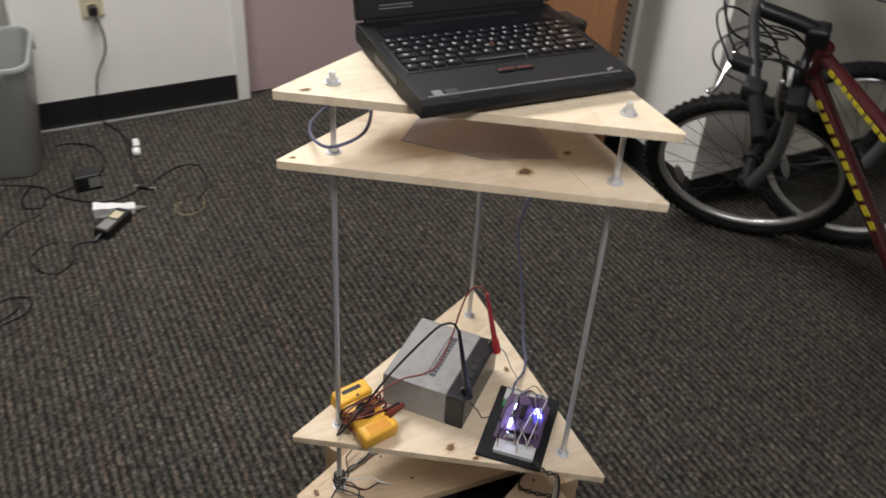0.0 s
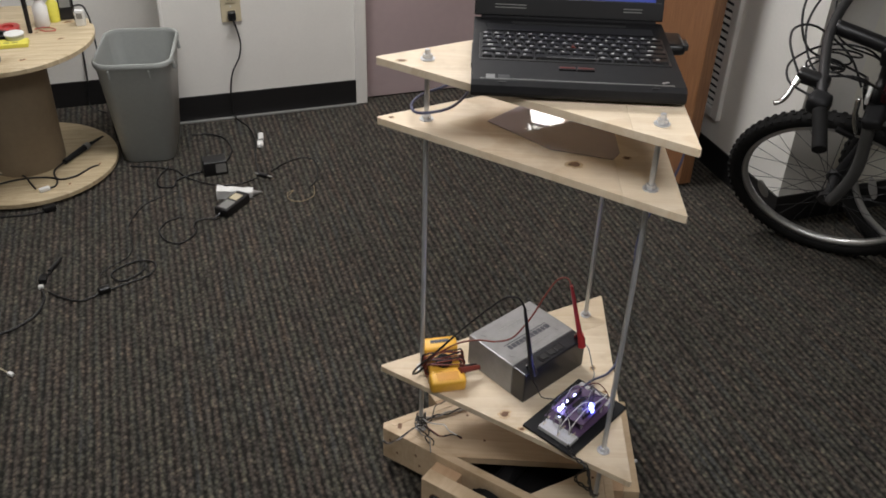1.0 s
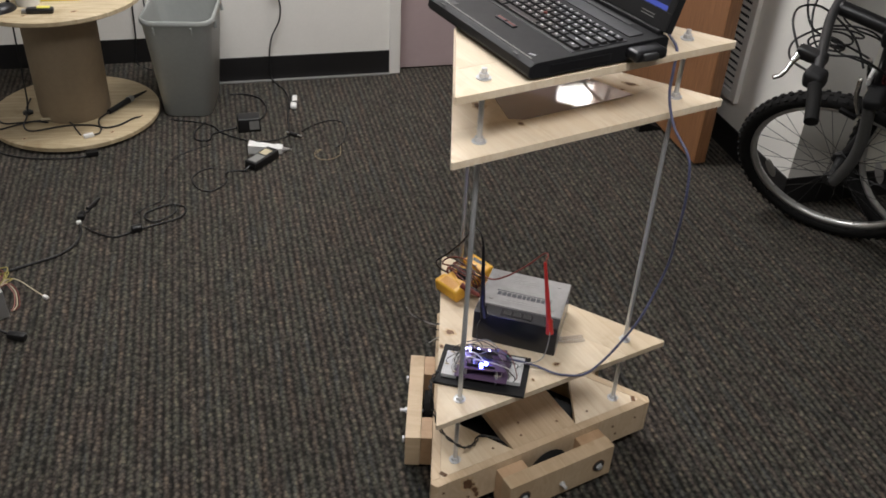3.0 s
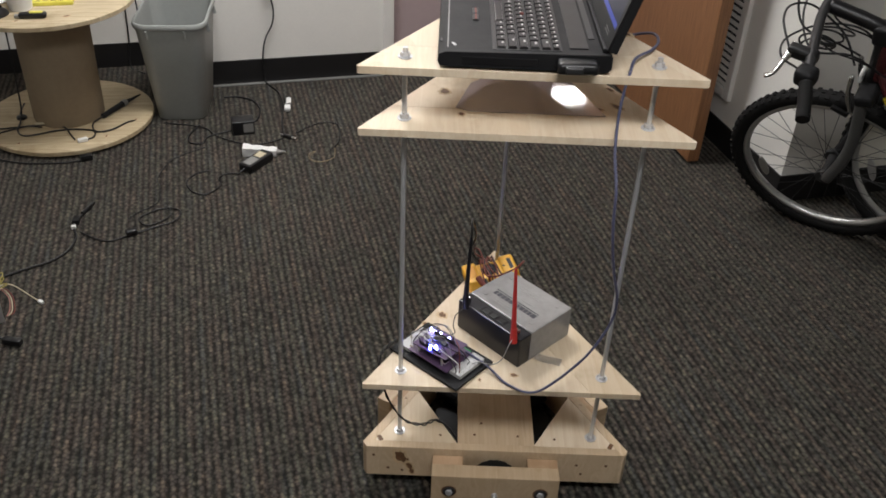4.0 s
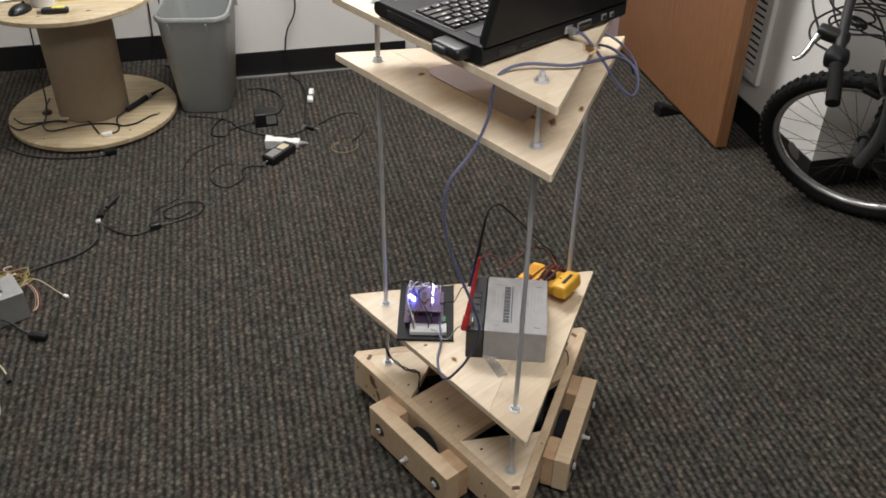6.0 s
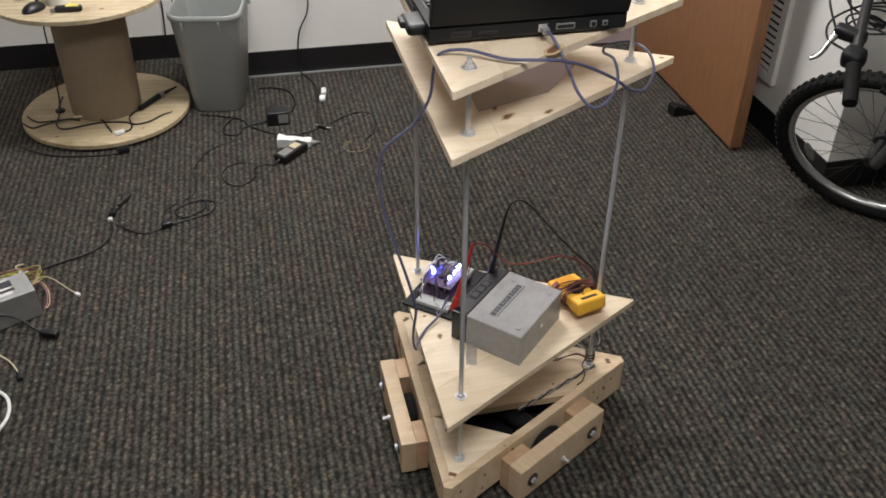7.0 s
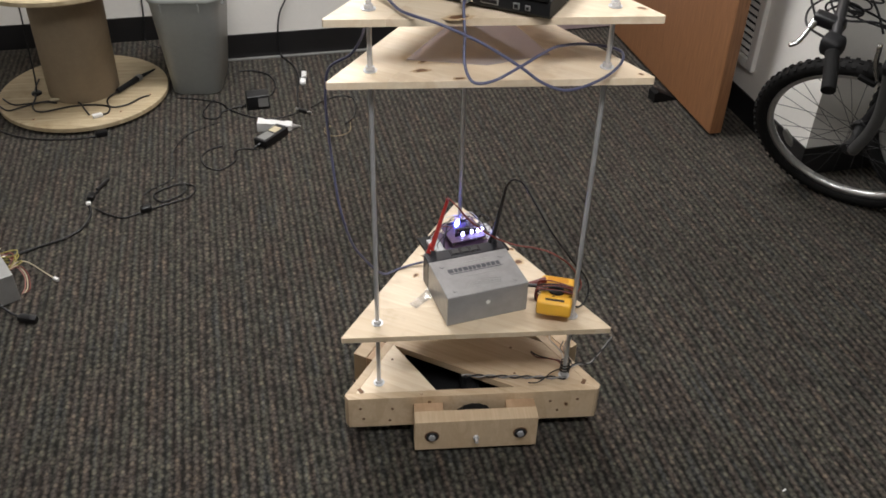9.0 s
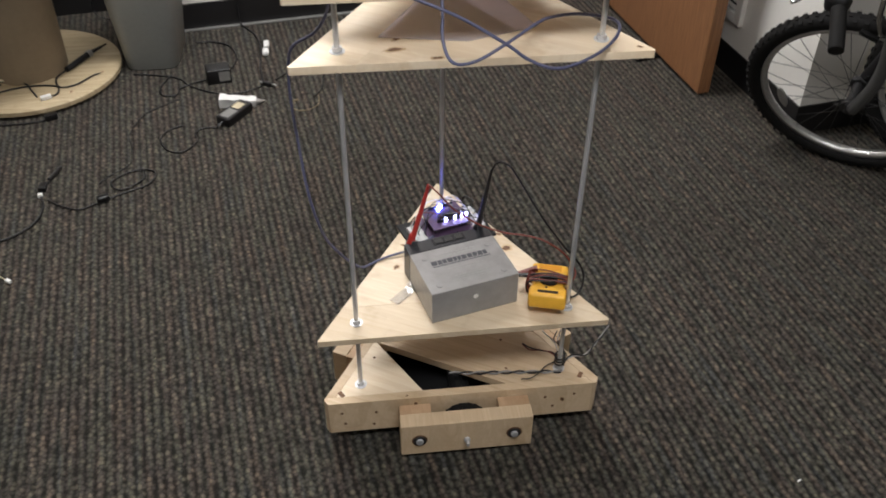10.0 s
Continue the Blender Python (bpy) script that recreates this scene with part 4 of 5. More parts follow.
    for k in range(2):
        pts = []
        for j in range(22):
            f = j / 21
            x, y = 0.252 - 0.215 * f, -0.012 - 0.100 * f
            an = j * 1.3 + k * math.pi
            pts.append((x, y + 0.0028 * math.cos(an), B + 0.0055 + 0.0028 * math.sin(an)))
        riding_cable("twisted_wire", "twisted black and white motor wire on the base deck", "wire", pts, 0.0019, CABLE if k else GREYBOX, (), 3)
    for k in range(5):
        a = Vector((0.243 + r.uniform(-0.012, 0.012), r.uniform(-0.012, 0.012), B + 0.014 + 0.006 * k))
        p = [a]
        an = r.uniform(0, 6.3)
        for j in range(5):
            an += r.uniform(-0.9, 0.9)
            p.append(p[-1] + Vector((0.02 * math.cos(an), 0.02 * math.sin(an), r.uniform(-0.006, 0.010))))
        for q in p:
            q.z = max(q.z, B + 0.004)
        riding_cable("loose_wire", "short loose black wire tangled round the rod", "wire", p, 0.0013, (CABLE, GREYMETAL, CABLE, WHITE, CABLE)[k], (), 5)
    for k in range(2):
        o = 0.003 * k
        riding_cable("twisted_wire", "stiff twisted wire sticking out past the corner of the base", "wire", [
            (0.245, 0.006, B + 0.012), (0.262, 0.026 + o, B + 0.018 + o), (0.285 + o, 0.050, B + 0.012), (0.298, 0.072 + o, B + 0.026 + o), (0.306 + o, 0.092, B + 0.040), (0.316, 0.104 + o, B + 0.062)], 0.0016, CABLE if k else GREYBOX, (), 5)
        riding_cable("twisted_wire", "twisted motor wire curling over the base deck", "wire", [
            (0.240, 0.004, B + 0.014), (0.222, 0.020 + o, B + 0.016), (0.196 + o, 0.030, B + 0.006), (0.170, 0.022 + o, B + 0.005 + o), (0.150, 0.032, B + 0.004 + o)], 0.0016, CABLE if k else LEADRED, (), 5)
    loop = [(0.2425 + 0.010 * math.cos(j * 0.9), 0.010 * math.sin(j * 0.9), B + 0.012 + 0.0012 * j) for j in range(26)]
    riding_cable("wire_wrap", "wire wound round the foot of the rod", "wire", loop, 0.0016, CABLE, (), 3)


def clear_tape():
    """A crinkled strip of clear film stuck down beside the battery."""
    ob = thing("clear_tape", "crinkled strip of clear packing film beside the battery", "tape")
    bm = bmesh.new()
    bmesh.ops.create_grid(bm, x_segments=14, y_segments=5, size=1, matrix=Matrix.Diagonal((0.034, 0.011, 1, 1)))
    for v in bm.verts:
        v.co.z = 0.0012 + 0.0035 * abs(noise.noise(v.co * 60)) + (0.010 * max(0, v.co.x / 0.034) ** 2)
    bmesh.ops.solidify(bm, geom=bm.faces[:], thickness=0.0003)
    part("film", smooth(bm, 60), FILM, ob)
    carried(ob, pose(-0.070, -0.096, Z_LOW + 0.0006, 0, 0, 75))


def smoked_sheet():
    ob = thing("plastic_sheet", "glossy smoked plastic sheet lying on the second shelf", "sheet")
    part("sheet", prism([(0.135, 0.0), (0.052, -0.095), (-0.085, -0.142), (-0.086, 0.098), (-0.072, 0.122), (0.03, 0.095)], 0.0002, 0.0014, 0.0003), ACRYLIC, ob)
    carried(ob, pose(0, 0, Z_MID + 0.0003))


laptop()
battery()
multimeter()
controller()
robot_cables()
clear_tape()
smoked_sheet()


# ---- things round the room ----
def spool_table():
    ob = thing("cable_spool_table", "wooden cable spool used as a low table, brown cardboard core", "table")
    ob.matrix_world = pose(-1.50, 1.495, 0, 0, 0, 12)
    fl = part("bottom_flange", lathe([(0.0, 0.008), (0.292, 0.008), (0.298, 0.012), (0.298, 0.026), (0.293, 0.030), (0.0, 0.030)], 56), PLY, ob, "round plywood bottom disc")
    part("core", lathe([(0.122, 0.030), (0.124, 0.034), (0.127, 0.45), (0.122, 0.456)], 40), CARD, ob, "brown cardboard tube")
    part("top_flange", lathe([(0.0, 0.456), (0.293, 0.456), (0.299, 0.460), (0.299, 0.473), (0.294, 0.477), (0.0, 0.477)], 56), PLY, ob, "round plywood table top")
    for k in range(3):
        a = k * 120 + 30
        part("skid", box(0.16, 0.05, 0.009, pose(0.18 * math.cos(radians(a)), 0.18 * math.sin(radians(a)), 0.0046, 0, 0, a), 0.001), PLY, ob)
    for x, y, r in ((0.10, -0.21, 0.008), (0.20, -0.05, 0.007), (-0.05, -0.24, 0.006), (0.21, 0.10, 0.010), (0.12, 0.02, 0.006)):
        knot(ob, x, y, 0.477, r, 1.8, 20)
    for x, y in ((0.15, -0.2), (-0.14, -0.22), (0.24, -0.08)):
        knot(ob, x, y, 0.030, 0.006, 1.6, 70)


Z_TABLE = 0.4775


def table_clutter():
    def at(name, label, category, x, y, turn=0.0):
        ob = thing(name, label, category)
        ob.matrix_world = pose(x, y, Z_TABLE, 0, 0, turn)
        return ob

    ob = at("multi_tool", "black and yellow folding hand tool on the spool table", "tool", -1.455, 1.283, 12)
    part("body", smooth(box(0.085, 0.026, 0.018, pose(0, 0, 0.0095), 0.008, None, 3), 50), BLACK, ob)
    part("grip", smooth(box(0.04, 0.017, 0.004, pose(0.012, 0, 0.0185), 0.0018), 50), YELLOWPALE, ob, "yellow grip panel")
    part("nose", box(0.018, 0.016, 0.01, pose(-0.047, 0.0, 0.007), 0.002), GREYMETAL, ob)
    ob = at("computer_mouse", "small black computer mouse on the spool table", "mouse", -1.572, 1.285, 70)
    bm = bmesh.new()
    bmesh.ops.create_uvsphere(bm, u_segments=24, v_segments=12, radius=1, matrix=Matrix.Diagonal((0.045, 0.028, 0.026, 1)))
    bmesh.ops.bisect_plane(bm, geom=bm.verts[:] + bm.edges[:] + bm.faces[:], plane_co=(0, 0, 0), plane_no=(0, 0, -1), clear_outer=True)
    part("shell", smooth(bm), BLACK, ob)
    part("wheel", rod((0.02, -0.003, 0.024), (0.02, 0.003, 0.024), 0.005, 12), RUBBER, ob)
    ob = at("plastic_tub", "clear white plastic tub on the spool table", "tub", -1.525, 1.36, 0)
    part("wall", lathe([(0.0, 0.0), (0.036, 0.0), (0.044, 0.055), (0.046, 0.055), (0.046, 0.058), (0.042, 0.058), (0.034, 0.003), (0.0, 0.003)], 28), WHITE, ob, "translucent white tub wall")
    ob = at("notepad", "yellow cardboard packet lying on the spool table", "packet", -1.46, 1.415, 14)
    part("card", box(0.17, 0.05, 0.012, pose(0, 0, 0.0065), 0.001), YELLOWPALE, ob)
    bm = bmesh.new()
    for k in range(5):
        box(0.016, 0.004, 0.0004, pose(-0.05 + k * 0.024, -0.008, 0.0127), 0, bm)
    part("print", bm, INK, ob)
    ob = at("solder_reel", "small reel of solder with a white label", "reel", -1.425, 1.455, 0)
    part("reel", lathe([(0.008, 0), (0.030, 0), (0.030, 0.004), (0.022, 0.005), (0.022, 0.024), (0.030, 0.025), (0.030, 0.029), (0.008, 0.029)], 28, None, Matrix.Translation((0, 0, 0.0005))), WHITE, ob)
    part("solder", lathe([(0.0221, 0.006), (0.028, 0.008), (0.028, 0.022), (0.0221, 0.024)], 28), GALV, ob, "wound solder wire")
    ob = at("tape_roll", "roll of black electrical tape", "tape", -1.485, 1.475, 0)
    part("roll", lathe([(0.018, 0), (0.033, 0), (0.033, 0.018), (0.018, 0.018), (0.018, 0)], 30, None, Matrix.Translation((0, 0, 0.0004))), BLACK, ob)
    ob = at("tape_roll", "roll of red electrical tape beside the solder", "tape", -1.475, 1.54, 0)
    part("roll", lathe([(0.018, 0), (0.036, 0), (0.036, 0.018), (0.018, 0.018), (0.018, 0)], 30, None, Matrix.Translation((0, 0, 0.0004))), RED, ob)
    ob = at("marker_pen", "black marker pen standing on the spool table", "pen", -1.405, 1.535, 0)
    part("barrel", lathe([(0.0, 0), (0.007, 0), (0.0075, 0.085), (0.0, 0.085)], 16), BLACK, ob)
    part("cap", lathe([(0.0, 0.085), (0.008, 0.085), (0.0075, 0.125), (0.0, 0.127)], 16), MATT, ob)
    ob = at("spray_bottle", "small clear bottle with a dark cap", "bottle", -1.385, 1.60, 0)
    part("glass", lathe([(0.0, 0), (0.022, 0), (0.024, 0.004), (0.024, 0.065), (0.012, 0.082), (0.011, 0.09), (0.0, 0.09)], 24), WHITE, ob, "cloudy bottle body")
    part("cap", lathe([(0.0, 0.09), (0.014, 0.09), (0.014, 0.112), (0.0, 0.113)], 20), BLACK, ob)
    ob = at("flux_bottle", "small yellow-green bottle on the spool table", "bottle", -1.36, 1.645, 0)
    part("body", lathe([(0.0, 0), (0.018, 0), (0.019, 0.06), (0.008, 0.075), (0.0, 0.076)], 20), YELLOWPALE, ob)
    part("cap", lathe([(0.0, 0.076), (0.010, 0.076), (0.008, 0.10), (0.0, 0.1)], 16), BLACK, ob)
    ob = at("mobile_phone", "black mobile phone leaning upright", "phone", -1.325, 1.665, 15)
    part("case", smooth(box(0.044, 0.016, 0.095, pose(0, 0, 0.048, -12, 0, 0), 0.006, None, 3), 50), BLACK, ob)
    part("display", box(0.034, 0.001, 0.04, pose(0, -0.0055, 0.062, -12, 0, 0)), GREYMETAL, ob, "grey phone display")
    ob = at("wall_charger", "white battery charger pack with a black cable", "charger", -1.262, 1.605, 8)
    part("case", smooth(box(0.030, 0.020, 0.052, pose(0, 0, 0.0265), 0.003), 50), WHITE, ob)
    part("label_panel", box(0.018, 0.001, 0.018, pose(0, -0.0103, 0.035)), GREYMETAL, ob, "grey label")
    part("cord", hose([(-0.02, 0.03, 0.004), (-0.025, 0.015, 0.04), (-0.015, 0.012, 0.062), (0.012, 0.012, 0.062), (0.024, 0.012, 0.03), (0.026, 0.02, 0.0), (0.027, 0.035, -0.10), (0.03, 0.05, -0.28), (0.03, 0.06, -0.46)], 0.003), CABLE, ob, "black cord hanging off the table")
    ob = at("wire_bits", "thin red wire offcuts on the spool table", "wire", -1.36, 1.56, 0)
    part("wire", hose([(-0.04, 0.0, 0.002), (-0.015, 0.016, 0.003), (0.015, 0.012, 0.002), (0.03, -0.01, 0.003), (0.0, -0.016, 0.002), (-0.02, -0.008, 0.003)], 0.0014, 6), RED, ob)
    ob = at("paper_sheet", "crumpled white paper on the spool table", "paper", -1.63, 1.42, 24)
    bm = bmesh.new()
    bmesh.ops.create_grid(bm, x_segments=10, y_segments=8, size=1, matrix=Matrix.Diagonal((0.06, 0.045, 1, 1)))
    for v in bm.verts:
        v.co.z = 0.006 + 0.010 * noise.noise(v.co * 28)
    g = bmesh.ops.solidify(bm, geom=bm.faces[:], thickness=0.0008)
    part("sheet", bm, WHITE, ob)
    ob = at("box_dark", "dark grey project box on the spool table", "box", -1.60, 1.60, 15)
    part("case", box(0.14, 0.10, 0.07, pose(0, 0, 0.0355), 0.004), GREYMETAL, ob)
    part("panel", box(0.11, 0.002, 0.04, pose(0, -0.0505, 0.036), 0.0006), BLACK, ob)


YELLOWPALE = speckled("pale_yellow_card", (0.72, 0.66, 0.10), 0.5, 0.08, 70)


def waste_bin():
    ob = thing("waste_bin", "grey plastic rectangular waste bin, empty, with a rolled rim", "waste bin")
    ob.matrix_world = pose(-1.112, 1.664, 0.0, 0, 0, 6)

    def ring(w, d, z, r, bm, n=6):
        vs = []
        for sx, sy, a0 in ((1, 1, 0), (-1, 1, 90), (-1, -1, 180), (1, -1, 270)):
            for k in range(n + 1):
                a = radians(a0 + 90 * k / n)
                vs.append(bm.verts.new((sx * (w / 2 - r) + r * math.cos(a), sy * (d / 2 - r) + r * math.sin(a), z * 1.05)))
        return vs

    def shell(levels, close_first=False, close_last=False):
        bm = bmesh.new()
        rings = [ring(w, d, z, r, bm) for w, d, z, r in levels]
        for a, b in zip(rings, rings[1:]):
            for k in range(len(a)):
                bm.faces.new((a[k], a[(k + 1) % len(a)], b[(k + 1) % len(a)], b[k]))
        if close_first:
            bm.faces.new(rings[0][::-1])
        if close_last:
            bm.faces.new(rings[-1])
        bmesh.ops.recalc_face_normals(bm, faces=bm.faces[:])
        return smooth(bm, 45)

    part("body", shell([(0.172, 0.250, 0.0, 0.04), (0.180, 0.258, 0.004, 0.042), (0.242, 0.324, 0.335, 0.05), (0.248, 0.330, 0.352, 0.05), (0.238, 0.320, 0.352, 0.048), (0.172, 0.250, 0.008, 0.04)], True, True), BIN, ob)
    part("rim", shell([(0.242, 0.324, 0.350, 0.05), (0.257, 0.339, 0.347, 0.056), (0.261, 0.343, 0.351, 0.058), (0.261, 0.343, 0.361, 0.058), (0.255, 0.337, 0.366, 0.056), (0.244, 0.326, 0.366, 0.052), (0.238, 0.320, 0.360, 0.05), (0.238, 0.320, 0.350, 0.05)]), BIN, ob, "rolled rim")
    for x in (-0.075, 0.055):
        part("rib", box(0.006, 0.012, 0.03, pose(x, -0.167, 0.349, 8, 0, 0), 0.002), BIN, ob, "small rib under the rim")
    for y in (-0.09, 0.09):
        part("rib", box(0.012, 0.006, 0.03, pose(0.1275, y, 0.349, 0, -8, 0), 0.002), BIN, ob)


def outlet_and_cord():
    ob = thing("power_outlet", "beige wall outlet plate with a black plug", "outlet")
    ob.matrix_world = GRID @ pose(-0.458, 0.0, 0.44)
    part("plate", box(0.072, 0.006, 0.116, pose(0, -0.0032, 0), 0.002), BEIGE, ob)
    for z in (-0.028, 0.028):
        part("socket", smooth(box(0.034, 0.003, 0.030, pose(0, -0.0072, z), 0.001), 50), BEIGE, ob)
    for z in (0.028,):
        for x in (-0.007, 0.007):
            part("slot", box(0.0026, 0.001, 0.009, pose(x, -0.0092, z)), BLACK, ob)
    part("screw", lathe([(0.003, 0), (0.003, 0.0015), (0, 0.0018)], 12, None, pose(0, -0.0062, 0, 90, 0, 0)), STEEL, ob)
    cord = thing("outlet_cable", "black power cord hanging from the outlet down to the carpet", "cord")
    cord.matrix_world = GRID @ pose(-0.458, 0.0, 0.0)
    part("plug", smooth(box(0.028, 0.03, 0.032, pose(0, -0.024, 0.412), 0.006, None, 3), 50), BLACK, cord, "black mains plug")
    part("cord", hose([(0.0, -0.04, 0.405), (0.010, -0.045, 0.37), (0.020, -0.03, 0.31), (0.012, -0.018, 0.25), (-0.018, -0.014, 0.19), (-0.032, -0.012, 0.12), (-0.034, -0.014, 0.03), (-0.022, -0.035, 0.006), (0.012, -0.12, 0.004), (0.018, -0.24, 0.004), (0.000, -0.37, 0.004), (-0.004, -0.485, 0.004)], 0.0032), CABLE, cord)


def wall_cord():
    cord = thing("wall_cable", "thin black cord hanging down the white wall behind the waste bin", "cord")
    cord.matrix_world = GRID @ pose(-1.012, 0.25, 0.0)
    part("cord", hose([(0.0, -0.006, 1.25), (0.006, -0.007, 0.95), (-0.002, -0.006, 0.6), (0.004, -0.007, 0.3), (0.0, -0.012, 0.12), (-0.01, -0.02, 0.006), (0.05, -0.10, 0.005)], 0.0032), CABLE, cord)


def floor_cord(name, label, points, r=0.003, mat=None, category="cable", extras=()):
    ob = thing(name, label, category)
    part("jacket", hose([(x, y, r + 0.0012 + (z[0] if z else 0)) for x, y, *z in points], r), mat or CABLE, ob)
    for nm, bm, mt, lab in extras:
        part(nm, bm, mt, ob, lab)
    return ob


def floor_things():
    # laptop power brick with a folded white paper behind it
    ob = thing("power_brick", "black laptop power brick with a pale label on the carpet", "power adapter")
    ob.matrix_world = pose(-0.760, 1.222, 0.0, 0, 0, 61)
    part("case", smooth(box(0.125, 0.052, 0.030, pose(0, 0, 0.0155), 0.006, None, 3), 50), BLACK, ob)
    part("label_plate", box(0.036, 0.030, 0.0006, pose(0.024, 0.002, 0.0308)), BEIGE, ob, "pale yellow label")
    part("label_plate", box(0.05, 0.034, 0.0006, pose(-0.028, 0.0, 0.0308)), GREYMETAL, ob, "dark grey label")
    part("strain_relief", rod((-0.062, 0, 0.014), (-0.085, 0.004, 0.008), 0.0045, 10, None, 0.003), BLACK, ob)
    ob = thing("white_bag", "crumpled white plastic bag on the carpet", "bag")
    ob.matrix_world = pose(-0.762, 1.300, 0.0, 0, 0, 4)
    bm = bmesh.new()
    bmesh.ops.create_cube(bm, size=1, matrix=Matrix.Diagonal((0.118, 0.040, 0.030, 1)))
    bmesh.ops.subdivide_edges(bm, edges=bm.edges[:], cuts=7, use_grid_fill=True)
    for v in bm.verts:
        f = 0.5 + v.co.x / 0.118
        v.co.y *= 1 - 0.25 * f
        v.co.z = max(0.0, (v.co.z + 0.015) * (1 - 0.35 * f) + (abs(noise.noise(v.co * 45)) * 0.006 if v.co.z > 0 else 0)) + 0.0004
        v.co.y += noise.noise(v.co * 38) * 0.005
    part("film", smooth(bm, 30), WHITE, ob)
    part("tail", rod((0.055, -0.002, 0.010), (0.088, 0.010, 0.006), 0.012, 10, None, 0.002), ALLOY, ob, "silvery twisted corner")
    ob = thing("plug_adapter", "small black plug-in power adapter with a grey label", "power adapter")
    ob.matrix_world = pose(-0.855, 1.465, 0.0, 0, 0, 18)
    part("case", smooth(box(0.080, 0.058, 0.052, pose(0, 0, 0.0265), 0.004, None, 3), 50), BLACK, ob)
    part("label_plate", box(0.036, 0.0008, 0.034, pose(0.018, -0.0293, 0.027)), GREYMETAL, ob, "grey label")
    for s in (-1, 1):
        part("prong", box(0.002, 0.016, 0.006, pose(s * 0.007, 0.036, 0.026)), STEEL, ob)
    ob = thing("power_inlet", "small black and silver power connector lying on the carpet", "connector")
    ob.matrix_world = pose(-0.684, 1.428, 0.0, 0, 0, -20)
    part("body", smooth(box(0.034, 0.014, 0.013, pose(0, 0, 0.007), 0.003), 50), BLACK, ob)
    part("tip", rod((0.016, 0, 0.007), (0.036, 0, 0.006), 0.0038, 12), CHROME, ob, "metal tip")
    part("sleeve", rod((-0.016, 0, 0.007), (-0.034, 0.008, 0.005), 0.0045, 10, None, 0.003), GREYMETAL, ob)
    ob = thing("usb_cable_coil", "small bundle of white cable lying on the carpet", "cable")
    ob.matrix_world = pose(-0.7235, 1.682, 0.0, 0, 0, 8)
    part("bundle", smooth(box(0.020, 0.062, 0.018, pose(0.002, 0.022, 0.0095), 0.007, None, 3), 50), WHITE, ob)
    part("end", smooth(box(0.024, 0.034, 0.020, pose(-0.001, -0.030, 0.0105), 0.008, None, 3), 50), WHITE, ob)
    part("tie", box(0.026, 0.005, 0.0215, pose(-0.001, -0.010, 0.0110, 0, 0, 25), 0.002), GREYMETAL, ob)
    # cords lying about, thin and half sunk in the pile
    floor_cord("adapter_cable", "thin black cord curling from the small adapter", [(-0.90, 1.462), (-0.945, 1.43), (-0.975, 1.398), (-0.978, 1.357), (-1.022, 1.354), (-1.042, 1.407), (-1.023, 1.493)], 0.0028)
    floor_cord("adapter_cable", "thin black cord arching beside the waste bin", [(-0.985, 1.735), (-0.93, 1.745), (-0.865, 1.715), (-0.825, 1.64), (-0.82, 1.57), (-0.84, 1.505)], 0.0030)
    floor_cord("brick_cable", "thin black cord looping back from the power brick", [(-0.800, 1.150), (-0.845, 1.150), (-0.868, 1.12), (-0.853, 1.07), (-0.888, 1.012), (-0.935, 1.025), (-0.968, 1.08), (-0.955, 1.135), (-0.915, 1.165)], 0.0024)
    floor_cord("brick_cable", "long thin black cord running over the carpet", [(-0.96, 1.331), (-1.022, 1.274), (-1.058, 1.221), (-1.072, 1.109), (-1.047, 1.041), (-1.029, 0.953), (-1.073, 0.886), (-1.093, 0.847)], 0.0017)
    floor_cord("adapter_cable", "black cord running from behind the waste bin to the white bag", [(-1.158, 1.498), (-1.062, 1.49), (-0.99, 1.467), (-0.939, 1.414), (-0.838, 1.367), (-0.76, 1.375), (-0.70, 1.42)], 0.0024)
    floor_cord("signal_cable", "thin black cord with a loop on the carpet", [(-0.66, 1.462), (-0.62, 1.52), (-0.565, 1.562), (-0.515, 1.545), (-0.50, 1.48), (-0.498, 1.40), (-0.52, 1.35)], 0.0022)
    floor_cord("thin_wire", "thin tan wire loop on the carpet", [(-0.505, 1.365), (-0.50, 1.30), (-0.535, 1.262), (-0.575, 1.27), (-0.59, 1.31), (-0.57, 1.335), (-0.585, 1.30)], 0.0011, TAN)
    floor_cord("knotted_cable", "black cord with a small inline lump and loops", [(-1.215, 0.765), (-1.165, 0.735), (-1.11, 0.722), (-1.057, 0.764), (-1.0, 0.805), (-0.945, 0.85), (-0.945, 0.905), (-0.99, 0.918), (-1.03, 0.895), (-1.06, 0.85), (-1.02, 0.815), (-0.97, 0.87), (-0.985, 0.925)], 0.0026, None, "cable",
               [("ferrite", smooth(box(0.034, 0.022, 0.020, pose(-1.057, 0.764, 0.0105, 0, 0, 30), 0.006, None, 3), 50), BLACK, "black inline lump")])
    floor_cord("extension_cable", "black cord with a white-tipped plug running to the power supply", [(-1.228, 0.905), (-1.238, 0.86), (-1.246, 0.815), (-1.236, 0.775), (-1.215, 0.73), (-1.216, 0.66), (-1.25, 0.605), (-1.30, 0.566), (-1.345, 0.528), (-1.385, 0.49)], 0.0034, None, "cable",
               [("plug", rod((-1.226, 0.925, 0.008), (-1.24, 0.86, 0.008), 0.005, 10, None, 0.0065), BLACK, "black plug"), ("connector", smooth(box(0.022, 0.034, 0.016, pose(-1.246, 0.822, 0.0085, 0, 0, 10), 0.004), 50), BLACK, "black connector"), ("white_tip", box(0.014, 0.012, 0.012, pose(-1.240, 0.782, 0.008, 0, 0, 20), 0.003), WHITE, "white tip")])
    # cords and a soldering iron on the lower disc of the spool table
    z0 = 0.0302
